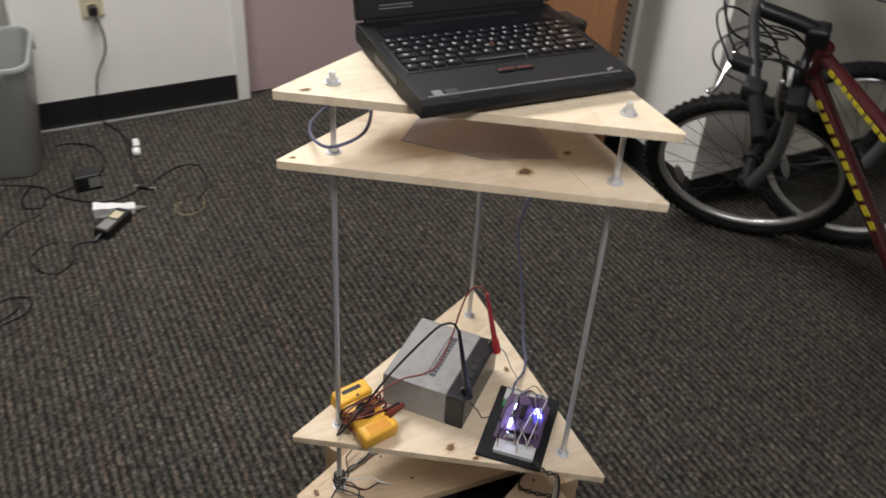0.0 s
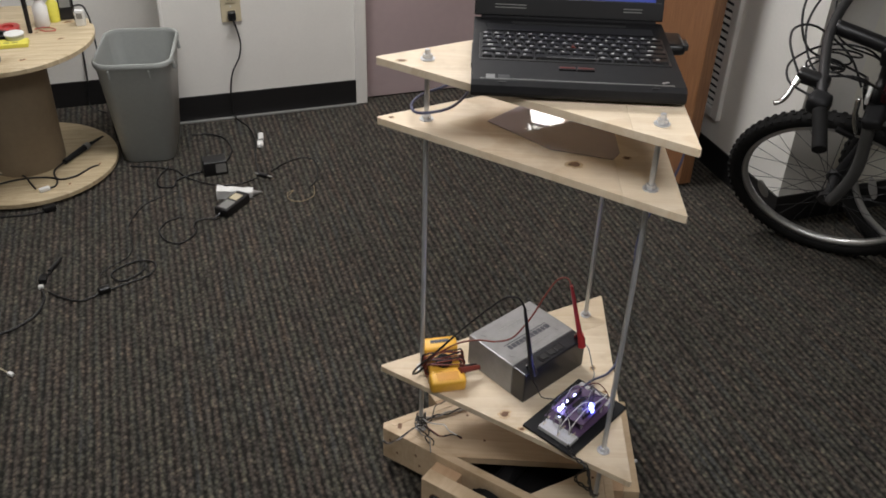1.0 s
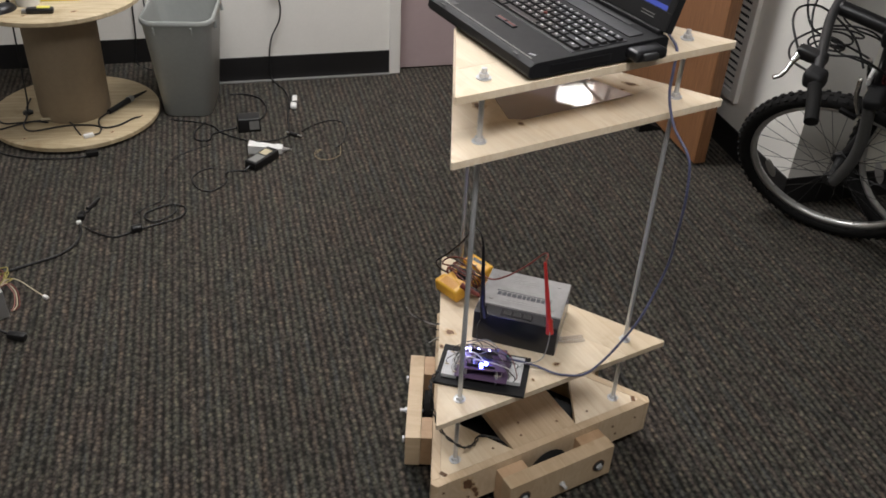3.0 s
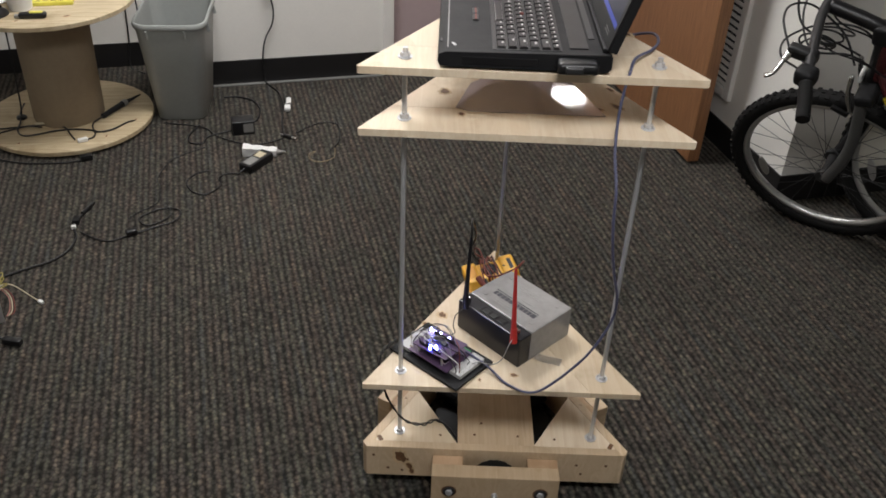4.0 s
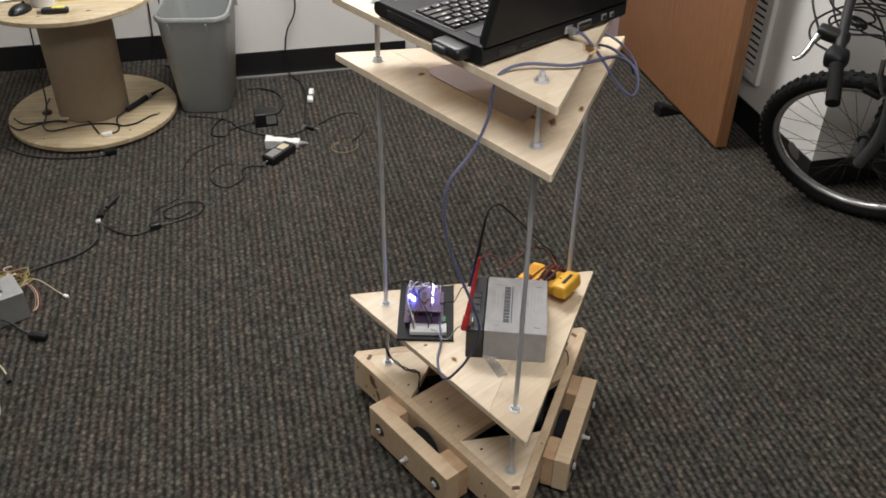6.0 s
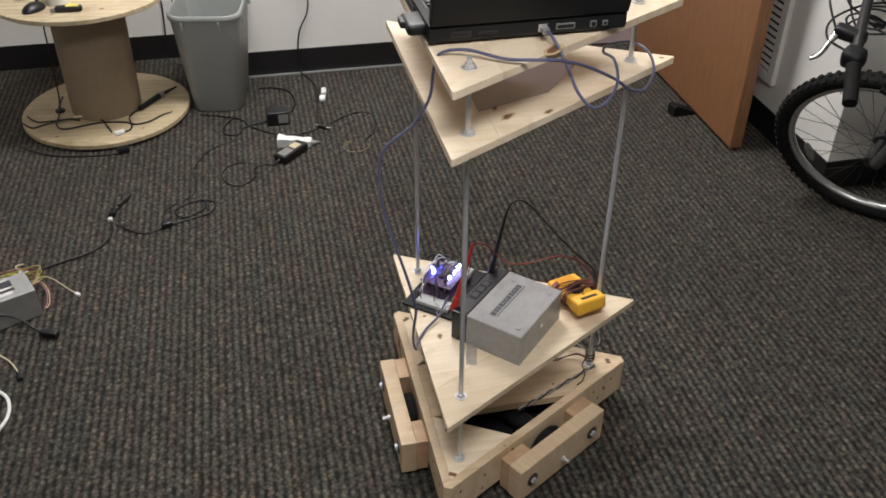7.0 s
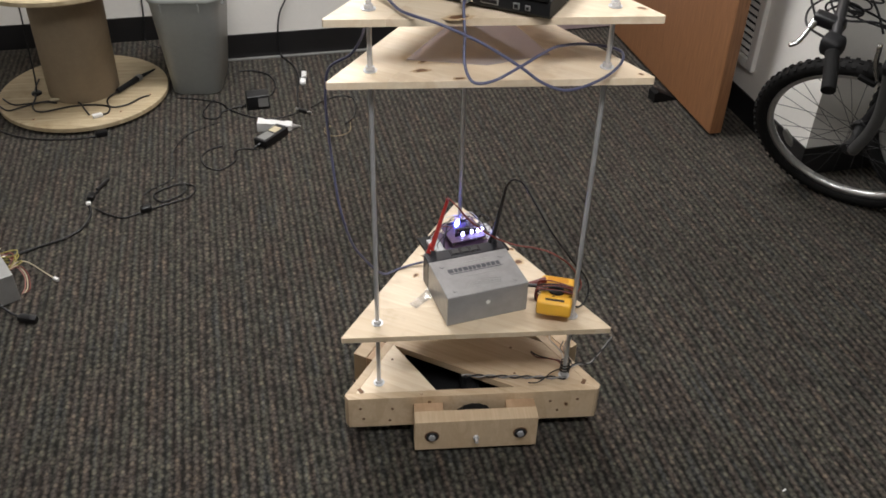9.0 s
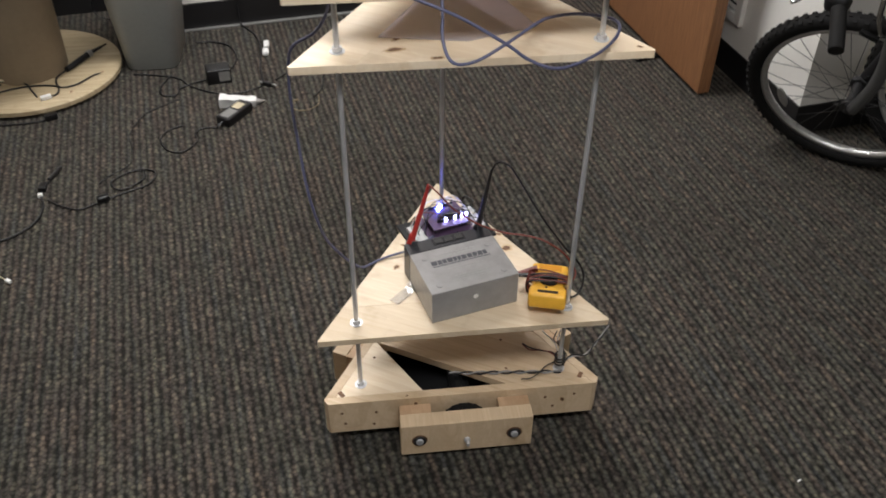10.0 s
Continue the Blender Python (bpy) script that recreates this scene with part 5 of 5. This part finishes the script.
    ob = thing("soldering_iron", "soldering iron with a grey handle on the spool's lower disc", "soldering iron")
    part("handle", rod((-1.365, 1.462, z0 + 0.011), (-1.325, 1.565, z0 + 0.012), 0.0095, 14, None, 0.011), MATT, ob)
    part("collar", rod((-1.325, 1.565, z0 + 0.012), (-1.318, 1.583, z0 + 0.012), 0.013, 14, None, 0.012), GREYMETAL, ob)
    part("shaft", rod((-1.318, 1.583, z0 + 0.012), (-1.285, 1.655, z0 + 0.010), 0.0075, 10, None, 0.003), MATT, ob)
    part("cord", hose([(-1.365, 1.462, z0 + 0.01), (-1.385, 1.41, z0 + 0.005), (-1.355, 1.355, z0 + 0.004), (-1.305, 1.375, z0 + 0.004), (-1.265, 1.44, z0 + 0.004), (-1.235, 1.47, z0 - 0.01), (-1.222, 1.45, 0.005)], 0.003), CABLE, ob)
    rows = [([(-1.69, 1.55, 0.004), (-1.672, 1.47, 0.004), (-1.645, 1.403, 0.004), (-1.625, 1.33, 0.004), (-1.582, 1.30, 0.004), (-1.50, 1.345, 0.004), (-1.43, 1.365, 0.004), (-1.366, 1.358, 0.004), (-1.352, 1.31, 0.004), (-1.385, 1.288, 0.004)], "black mains cord snaking over the spool's lower disc"),
            ([(-1.755, 1.385, 0.004), (-1.70, 1.345, 0.004), (-1.64, 1.36, 0.004), (-1.56, 1.385, 0.005), (-1.48, 1.375, 0.006), (-1.44, 1.33, 0.004), (-1.41, 1.29, 0.004)], "black cord on the spool's lower disc"),
            ([(-1.745, 1.33, 0.004), (-1.70, 1.30, 0.004), (-1.665, 1.325, 0.005), (-1.61, 1.37, 0.004), (-1.55, 1.36, 0.009)], "black cord end on the spool's lower disc")]
    for pts, lab in rows:
        c = thing("mains_cable", lab, "cord")
        part("jacket", hose([(x, y, z0 + z) for x, y, z in pts], 0.003), CABLE, c)
    ob = thing("wood_sliver", "thin tan wooden stick across the cords", "stick")
    part("stick", rod((-1.58, 1.375, z0 + 0.012), (-1.475, 1.408, z0 + 0.012), 0.005, 8, None, 0.004), BEIGE, ob)
    ob = thing("white_connector", "white cord connector on the spool's lower disc", "connector")
    part("body", smooth(box(0.034, 0.016, 0.013, pose(-1.378, 1.283, z0 + 0.0072, 0, 0, 35), 0.003), 50), WHITE, ob)
    ob = thing("cord_weight", "small black rubber stopper on the spool's lower disc", "stopper")
    part("pad", lathe([(0.0, 0), (0.018, 0), (0.018, 0.006), (0.013, 0.010), (0, 0.010)], 20, None, Matrix.Translation((-1.655, 1.44, z0))), BLACK, ob)
    part("cord", hose([(-1.655, 1.44, z0 + 0.008), (-1.652, 1.45, z0 + 0.06), (-1.650, 1.46, 0.25), (-1.648, 1.47, 0.44)], 0.003), CABLE, ob, "cord hanging beside the core")
    floor_cord("mains_cable", "black cord lying round the front of the spool", [(-1.735, 1.235), (-1.66, 1.19), (-1.57, 1.165), (-1.48, 1.165), (-1.40, 1.18), (-1.345, 1.205)], 0.0027, None, "cord", [("plug", smooth(box(0.04, 0.024, 0.02, pose(-1.345, 1.208, 0.011, 0, 0, 30), 0.005), 50), BLACK, "black plug")])
    # computer power supply with its loom
    ob = thing("power_supply", "grey steel computer power supply with loose coloured wires", "power supply")
    ob.matrix_world = pose(-1.353, 0.324, 0.0, 0, 0, 40)
    body = part("case", box(0.145, 0.10, 0.084, pose(0.0, 0.0, 0.0425), 0.0015), GALV, ob, "grey steel case")
    part("top_label", box(0.085, 0.07, 0.0006, pose(-0.02, 0.004, 0.0849)), WHITE, body, "white rating label")
    part("label_block", box(0.030, 0.030, 0.0006, pose(0.015, 0.018, 0.0853)), INK, body, "dark label block")
    part("label_block", box(0.036, 0.012, 0.0006, pose(0.012, -0.012, 0.0853)), INK, body, "dark label block")
    part("sticker", box(0.028, 0.034, 0.0006, pose(-0.045, 0.012, 0.0853)), YELLOWPALE, body, "yellow warning sticker")
    part("wire_exit", box(0.004, 0.03, 0.022, pose(0.0745, 0.03, 0.055), 0.001), BLACK, body)
    r = random.Random(8)
    mats = [OLIVEWIRE, OLIVEWIRE, CABLE, YELLOWPALE, BEIGE, OLIVEWIRE, LEADRED, OLIVEWIRE, CABLE, PINKWIRE, OLIVEWIRE, CABLE, BEIGE, OLIVEWIRE]
    for k, mt in enumerate(mats):
        a = Vector((0.076, 0.03 + r.uniform(-0.012, 0.012), 0.055 + r.uniform(-0.008, 0.008)))
        mid = Vector((0.10 + r.uniform(-0.01, 0.02), 0.06 + r.uniform(-0.01, 0.02), 0.05 + r.uniform(-0.01, 0.02)))
        e = Vector((0.02 + r.uniform(-0.05, 0.09), 0.105 + r.uniform(0, 0.04), 0.022 + r.uniform(0, 0.03)))
        f = e + Vector((r.uniform(-0.06, 0.04), r.uniform(0.0, 0.03), r.uniform(-0.012, 0.01)))
        f.z = max(f.z, 0.006)
        part("wire", hose([a, mid, e, f], 0.0016, 6, 7), mt, ob, "coloured supply wire")
    for x, y, t in ((-0.020, 0.150, 20), (-0.045, 0.140, 70), (0.082, 0.148, -30)):
        part("connector", box(0.024, 0.016, 0.011, pose(x, y, 0.012 + 0.012 * (x < 0), 0, 0, t), 0.001), WHITE, ob, "white drive connector")
    part("wire", hose([(0.08, 0.03, 0.05), (0.11, 0.055, 0.045), (0.135, 0.055, 0.03), (0.16, 0.01, 0.012), (0.172, -0.02, 0.007)], 0.0016, 6), BEIGE, ob)
    part("connector", box(0.016, 0.009, 0.008, pose(0.175, -0.028, 0.007, 0, 0, -70), 0.001), WHITE, ob, "small white connector")
    for k, mt in enumerate((PINKWIRE, BEIGE, LEADRED)):
        o = 0.005 * k
        part("wire", hose([(0.078, 0.03 - o, 0.052), (0.096 + o, 0.034 - o, 0.050), (0.106 + o, 0.006, 0.030), (0.096 + o, -0.020 - o, 0.012), (0.082 + o, -0.036, 0.006)], 0.0015, 6), mt, ob, "thin wire bent down beside the case")
    floor_cord("mains_cable", "black mains cord end beside the power supply", [(-1.45, 0.175, 0.05), (-1.40, 0.208, 0.062), (-1.34, 0.245, 0.060), (-1.295, 0.266, 0.036), (-1.255, 0.258, 0.010), (-1.215, 0.248)], 0.0036, None, "cord", [("plug", smooth(box(0.05, 0.02, 0.018, pose(-1.21, 0.247, 0.0095, 0, 0, -8), 0.005), 50), BLACK, "black cord socket")])
    floor_cord("video_cable", "white cable with a black end on the carpet", [(-1.40, 0.185), (-1.32, 0.168), (-1.265, 0.138), (-1.225, 0.095)], 0.0022, BEIGE, "cable", [("end", rod((-1.228, 0.1, 0.007), (-1.214, 0.078, 0.007), 0.006, 10), BLACK, "black end")])
    floor_cord("video_cable", "looped white cable on the carpet", [(-1.36, 0.03), (-1.29, 0.045), (-1.225, 0.02), (-1.192, -0.04), (-1.20, -0.10), (-1.25, -0.15), (-1.33, -0.17)], 0.0045, WHITE)
    ob = thing("speck", "tiny white scrap on the carpet", "scrap")
    ob.matrix_world = pose(0.62, -0.2, 0.0, 0, 0, 30)
    part("scrap", box(0.010, 0.003, 0.002, pose(0, 0, 0.0014), 0.0005), WHITE, ob)
    # plastic thing at the very edge of the view
    ob = thing("power_strip", "white plastic cover beside the white cable", "cover")
    ob.matrix_world = pose(-1.385, 0.205, 0.0, 0, 0, -30)
    part("shell", smooth(box(0.09, 0.05, 0.04, pose(0, 0, 0.0205), 0.012, None, 3), 50), WHITE, ob)


TAN = speckled("tan_wire", (0.22, 0.17, 0.09), 0.6, 0.1, 80)
OLIVEWIRE = speckled("dull_yellow_wire", (0.34, 0.29, 0.07), 0.5, 0.15, 90)
PINKWIRE = speckled("pink_red_wire", (0.36, 0.16, 0.13), 0.5, 0.15, 90)


def wall_light():
    ob = thing("wall_light", "lit frosted light panel high on the mauve wall", "light")
    ob.matrix_world = GRID @ pose(0.86, 0.03, 1.93)
    bm = bmesh.new()
    for x0, x1, z0, z1 in ((-0.095, 0.095, -0.058, -0.050), (-0.095, 0.095, 0.050, 0.058), (-0.095, -0.087, -0.05, 0.05), (0.087, 0.095, -0.05, 0.05)):
        span(x0, x1, -0.03, 0.0, z0, z1, 0.002, bm)
    part("frame", bm, GREYMETAL, ob)
    part("diffuser", span(-0.087, 0.087, -0.022, -0.004, -0.05, 0.05), DIFFUSER_BRIGHT, ob, "lit frosted diffuser")


DIFFUSER_BRIGHT = glow("bright_diffuser", (1.0, 0.97, 0.93), 14.0)

spool_table()
table_clutter()
waste_bin()
outlet_and_cord()
wall_cord()
floor_things()
wall_light()


# ---- bicycles ----
def wheel_meshes():
    R = 0.304
    out = {}
    prof = []
    for k in range(15):
        a = math.pi * 2 * k / 14
        prof.append((R - 0.026 + 0.0225 * math.cos(a), 0.0235 * math.sin(a)))
    bm = bmesh.new()
    n = 72
    rings = [[bm.verts.new((r * math.cos(2 * math.pi * k / n), z, r * math.sin(2 * math.pi * k / n))) for k in range(n)] for r, z in prof[:-1]]
    for i in range(len(rings)):
        a, b = rings[i], rings[(i + 1) % len(rings)]
        for k in range(n):
            bm.faces.new((a[k], a[(k + 1) % n], b[(k + 1) % n], b[k])).smooth = True
    for k in range(66):
        m = Matrix.Rotation(-2 * math.pi * k / 66, 4, "Y")
        for s in (-1, 0, 1):
            off = 0.5 if s == 0 else 0.0
            mm = Matrix.Rotation(-2 * math.pi * (k + off) / 66, 4, "Y") @ pose(R - 0.0045 - abs(s) * 0.005, s * 0.0145, 0, 0, 0, s * 18)
            box(0.0075, 0.010, 0.0105, mm, 0, bm)
    bmesh.ops.recalc_face_normals(bm, faces=bm.faces[:])
    out["tyre"] = (bm, RUBBER)
    bm = bmesh.new()
    prof = [(R - 0.046, -0.0125), (R - 0.044, 0.0125), (R - 0.058, 0.011), (R - 0.063, 0.0), (R - 0.058, -0.011)]
    rings = [[bm.verts.new((r * math.cos(2 * math.pi * k / n), z, r * math.sin(2 * math.pi * k / n))) for k in range(n)] for r, z in prof]
    for i in range(len(rings)):
        a, b = rings[i], rings[(i + 1) % len(rings)]
        for k in range(n):
            bm.faces.new((a[k], a[(k + 1) % n], b[(k + 1) % n], b[k])).smooth = True
    bmesh.ops.recalc_face_normals(bm, faces=bm.faces[:])
    out["rim"] = (bm, ALLOY)
    bm = bmesh.new()
    rod((0, -0.045, 0), (0, 0.045, 0), 0.014, 16, bm)
    rod((0, -0.05, 0), (0, -0.036, 0), 0.024, 16, bm)
    rod((0, 0.036, 0), (0, 0.05, 0), 0.024, 16, bm)
    rod((0, -0.062, 0), (0, 0.062, 0), 0.006, 10, bm)
    out["hub"] = (bm, DARKMETAL)
    return out


def make_wheel(parent, where, name, meshes):
    w = new(name)
    w.parent = parent
    w.location = where
    for k, me in meshes.items():
        o = new(k, me)
        o.parent = w
    return w


def bicycle(label, steer, frame_mat, decal=True, group="bicycles"):
    """Front wheel's contact at the origin, its plane y = 0, back of the bicycle towards +x, near side -y. steer: degrees of frame against wheel."""
    ob = thing("bicycle", label, "bicycle", group)
    R = 0.304
    fw = new("front_wheel")
    fw.parent = ob
    fw.location = (0, 0, R)
    data = {}
    for k, (bm, mt) in wheel_meshes().items():
        p = part(k, bm, mt, fw, {"tyre": "black knobbly tyre", "rim": "silver alloy rim"}.get(k, ""))
        data[k] = p.data
    sp = None
    for k in range(32):
        a = 2 * math.pi * k / 32
        s = 1 if k % 2 else -1
        twist = 0.35 * (1 if k % 4 < 2 else -1)
        p0 = Vector((0.022 * math.cos(a + twist * 3), s * 0.034, 0.022 * math.sin(a + twist * 3)))
        p1 = Vector(((R - 0.060) * math.cos(a), 0, (R - 0.060) * math.sin(a)))
        part("spoke", rod(p0, p1, 0.0009, 5), DARKMETAL, fw)
    bm = prism([(0.012 * math.cos(0.3142 * k), 0.038 * math.sin(0.3142 * k)) for k in range(20)], -0.004, 0.004, 0.0015)
    bm.transform(pose(-0.186, -0.014, -0.072, 0, -22, 0) @ pose(0, 0, 0, 90, 0, 0))
    part("reflector", smooth(bm, 50), ALLOY, fw, "clear oval spoke reflector")
    # fork
    fork = new("fork")
    fork.parent = ob
    fork["label"] = "grey suspension fork"
    for s in (-1, 1):
        part("lower_leg", hose([(0.012, s * 0.058, 0.315), (0.045, s * 0.062, 0.42), (0.058, s * 0.062, 0.52), (0.055, s * 0.060, 0.66)], 0.0165 if s < 0 else 0.019, 14, 8), FORKGREY if s < 0 else MATT, fork, "grey fork leg" if s < 0 else "black fork leg")
        part("dropout", box(0.03, 0.010, 0.034, pose(0.006, s * 0.052, 0.306), 0.003), DARKMETAL, fork)
    part("crown", smooth(box(0.05, 0.16, 0.035, pose(0.060, 0, 0.675, 0, -12, 0), 0.012, None, 3), 50), MATT, fork)
    part("steerer", rod((0.058, 0, 0.68), (0.060, 0, 0.86), 0.019, 16), BLACK, fork)
    part("reflector_bracket", box(0.01, 0.045, 0.03, pose(0.03, 0, 0.70), 0.004), WHITE, fork)
    for s in (-1, 1):
        part("brake_arm", hose([(0.030, s * 0.045, 0.60), (0.015, s * 0.05, 0.66), (0.012, s * 0.035, 0.72)], 0.007, 8, 5), CHROME, fork, "silver brake arm")
        part("brake_pad", box(0.05, 0.012, 0.014, pose(0.0, s * 0.028, 0.572, 0, 20, 0), 0.003), RUBBER, fork)
    # handlebar, swept, with stem
    hb = new("handlebar")
    hb.parent = ob
    hb["label"] = "black handlebar with levers and grips"
    part("stem", hose([(0.060, 0, 0.852), (0.040, 0, 0.868), (-0.02, 0, 0.885), (-0.085, 0, 0.900)], 0.019, 14, 6), BLACK, hb)
    part("stem_cap", smooth(box(0.055, 0.048, 0.06, pose(0.060, 0, 0.850, 0, -4, 0), 0.014, None, 3), 50), BLACK, hb)
    part("bar", hose([(-0.02, -0.36, 0.895), (-0.045, -0.27, 0.91), (-0.07, -0.15, 0.912), (-0.087, -0.06, 0.905), (-0.09, 0, 0.905), (-0.087, 0.06, 0.905), (-0.07, 0.15, 0.912), (-0.045, 0.27, 0.91), (-0.02, 0.36, 0.895)], 0.0125, 14, 6), DARKMETAL, hb)
    for s in (-1, 1):
        g = part("grip", hose([(-0.042, s * 0.285, 0.909), (-0.025, s * 0.34, 0.900), (-0.013, s * 0.383, 0.8925)], 0.0165, 16, 6), RUBBER, hb, "black rubber grip")
        part("shifter", smooth(box(0.05, 0.046, 0.05, pose(-0.05, s * 0.262, 0.908, 0, 0, s * 12), 0.016, None, 3), 50), MATT, hb, "black gear shifter")
        part("lever_clamp", smooth(box(0.075, 0.03, 0.034, pose(-0.082, s * 0.192, 0.907, 0, 0, s * 10), 0.010, None, 3), 50), BLACK, hb)
        lv = rod((-0.106, s * 0.172, 0.909), (-0.120, s * 0.216, 0.895), 0.0135, 12, None, 0.0070)
        hose([(-0.120, s * 0.216, 0.895), (-0.125, s * 0.240, 0.887), (-0.133, s * 0.257, 0.882), (-0.147, s * 0.268, 0.880)], 0.0060, 8, 6, lv)
        part("brake_lever", lv, CHROME, hb, "polished brake lever")
        part("brake_cable", hose([(-0.12, s * 0.185, 0.91), (-0.16, s * 0.12, 0.93), (-0.17, s * 0.03, 0.90), (-0.13, -s * 0.04, 0.85), (-0.04, -s * 0.02, 0.80), (0.01, s * 0.02, 0.74)], 0.003, 8, 8), CABLE, hb, "black brake cable")
        part("gear_cable", hose([(-0.07, s * 0.24, 0.90), (-0.14, s * 0.17, 0.86), (-0.16, s * 0.06, 0.82), (-0.10, -s * 0.05, 0.79), (0.0, -s * 0.05, 0.80), (0.08, -s * 0.03, 0.74)], 0.003, 8, 8), CABLE, hb, "black gear cable")
        part("gear_cable", hose([(-0.06, s * 0.23, 0.905), (-0.11, s * 0.15, 0.88), (-0.09, s * 0.06, 0.84), (-0.05, s * 0.05, 0.80), (0.03, s * 0.045, 0.78), (0.10, s * 0.02, 0.72)], 0.0026, 8, 8), CABLE, hb, "black gear cable")
    rr = random.Random(17)
    for k in range(4):
        cx, cy, cz, q = -0.075 + rr.uniform(-0.03, 0.03), -0.10 + 0.024 * k, 0.862 + rr.uniform(-0.02, 0.02), rr.uniform(0.028, 0.044)
        u, v = rr.uniform(-0.5, 0.5), rr.uniform(0, 6)
        part("cable_loop", hose([(cx + q * math.cos(v + 0.7 * j), cy + 0.010 * j * u + q * u * math.sin(v + 0.7 * j), cz + 0.8 * q * math.sin(v + 0.7 * j)) for j in range(10)], 0.0027, 8, 4), CABLE, hb, "black cable coiled at the stem")
    # frame, turned against the wheel by the steering
    fr = new("frame")
    fr.parent = ob
    fr["label"] = "diamond frame of welded tubes"
    fr.matrix_local = pose(0.075, 0, 0, 0, 0, -steer)
    head0, head1 = Vector((-0.005, 0, 0.705)), Vector((0.010, 0, 0.825))
    bb, seat, axle = Vector((0.55, 0, 0.29)), Vector((0.46, 0, 0.72)), Vector((0.93, 0, R))
    part("head_tube", rod(head0, head1, 0.024, 18), frame_mat, fr)
    part("down_tube", rod(head0 + Vector((0.015, 0, 0.02)), bb, 0.020, 16), frame_mat, fr)
    part("top_tube", rod(head1 + Vector((0.01, 0, -0.025)), seat, 0.016, 16), frame_mat, fr)
    part("seat_tube", rod(bb, seat + (seat - bb) * 0.12, 0.016, 16), frame_mat, fr)
    part("seat_post", rod(seat, seat + Vector((-0.03, 0, 0.16)), 0.013, 14), STEEL, fr)
    part("saddle", smooth(box(0.26, 0.13, 0.05, pose(0.44, 0, 0.90), 0.024, None, 3), 50), BLACK, fr, "black saddle")
    for s in (-1, 1):
        part("chain_stay", rod(bb + Vector((0, s * 0.03, 0)), axle + Vector((0, s * 0.06, 0)), 0.010, 10), frame_mat, fr)
        part("seat_stay", rod(seat + Vector((0, s * 0.02, 0)), axle + Vector((0, s * 0.06, 0)), 0.008, 10), frame_mat, fr)
    part("crank", rod((0.55, -0.075, 0.29), (0.66, -0.085, 0.17), 0.010, 10), GREYMETAL, fr)
    part("chain_ring", lathe([(0.03, -0.003), (0.085, -0.003), (0.085, 0.003), (0.03, 0.003), (0.03, -0.003)], 30, None, pose(0.55, 0.06, 0.29, 90, 0, 0)), GREYMETAL, fr)
    if decal:
        d = bb - head0
        r = random.Random(4)
        bm = bmesh.new()
        k = 0.10
        m0 = d.to_track_quat("X", "Z").to_matrix().to_4x4()
        while k < 0.62:
            w = r.uniform(0.024, 0.04)
            box(w * 0.8, 0.003, 0.020, Matrix.Translation(head0 + Vector((0.015, 0, 0.02)) + d * k + Vector((0, -0.0195, 0))) @ m0, 0.0008, bm)
            k += (w + 0.006) / d.length
        part("decal", bm, DECAL, fr, "yellow lettering drawn as blocks")
        d = seat - head1
        m0 = d.to_track_quat("X", "Z").to_matrix().to_4x4()
        bm = bmesh.new()
        k = 0.10
        while k < 0.8:
            w = r.uniform(0.014, 0.022)
            box(w, 0.003, 0.016, Matrix.Translation(head1 + Vector((0.01, 0, -0.025)) + d * k + Vector((0, -0.0155, 0))) @ m0, 0.0006, bm)
            k += (w + 0.006) / d.length
        part("decal", bm, DECAL, fr, "yellow lettering drawn as blocks")
    rw = make_wheel(ob, (0, 0, 0), "rear_wheel", data)
    rw.matrix_local = pose(0.075, 0, 0, 0, 0, -steer) @ pose(0.93, 0, R)
    return ob


def bicycles():
    a = bicycle("dark maroon mountain bicycle with yellow lettering, leaning, front wheel turned", 41, MAROON)
    u, y, v = Vector((0.839, -0.545, 0.0)), Vector((0.498, 0.767, 0.405)), Vector((-0.221, -0.340, 0.914))
    m = Matrix((u, y, v)).transposed().to_4x4()
    a.matrix_world = Matrix.Translation((1.114, 0.984, 0.0)) @ m
    b = bicycle("black bicycle parked behind the maroon one", 4, BLACK, False)
    b.matrix_world = pose(1.39, 0.875, 0.0, 3, 0, -33)


bicycles()


# ---- what moves ----
def motions():
    times = [round(k * 0.1, 1) for k in range(101)]
    poses = []
    for t in times:
        x, y, turn = glide(SPIN, t)
        poses.append((t, pose(x, y, 0.0, 0, 0, turn), turn))
    for ob, local in MOVERS:
        walk(ob, [(t, m @ local) for t, m, turn in poses])
    for w, a in WHEELS:
        e = BASE_TIP / 2 + 0.013
        walk(w, [(t, pose(0, 0, 0, 0, 0, a) @ pose(e, 0, 0.0482, 0, 90, 0) @ pose(0, 0, 0, 0, 0, -(turn + 167) * e / 0.048)) for t, m, turn in poses])


motions()
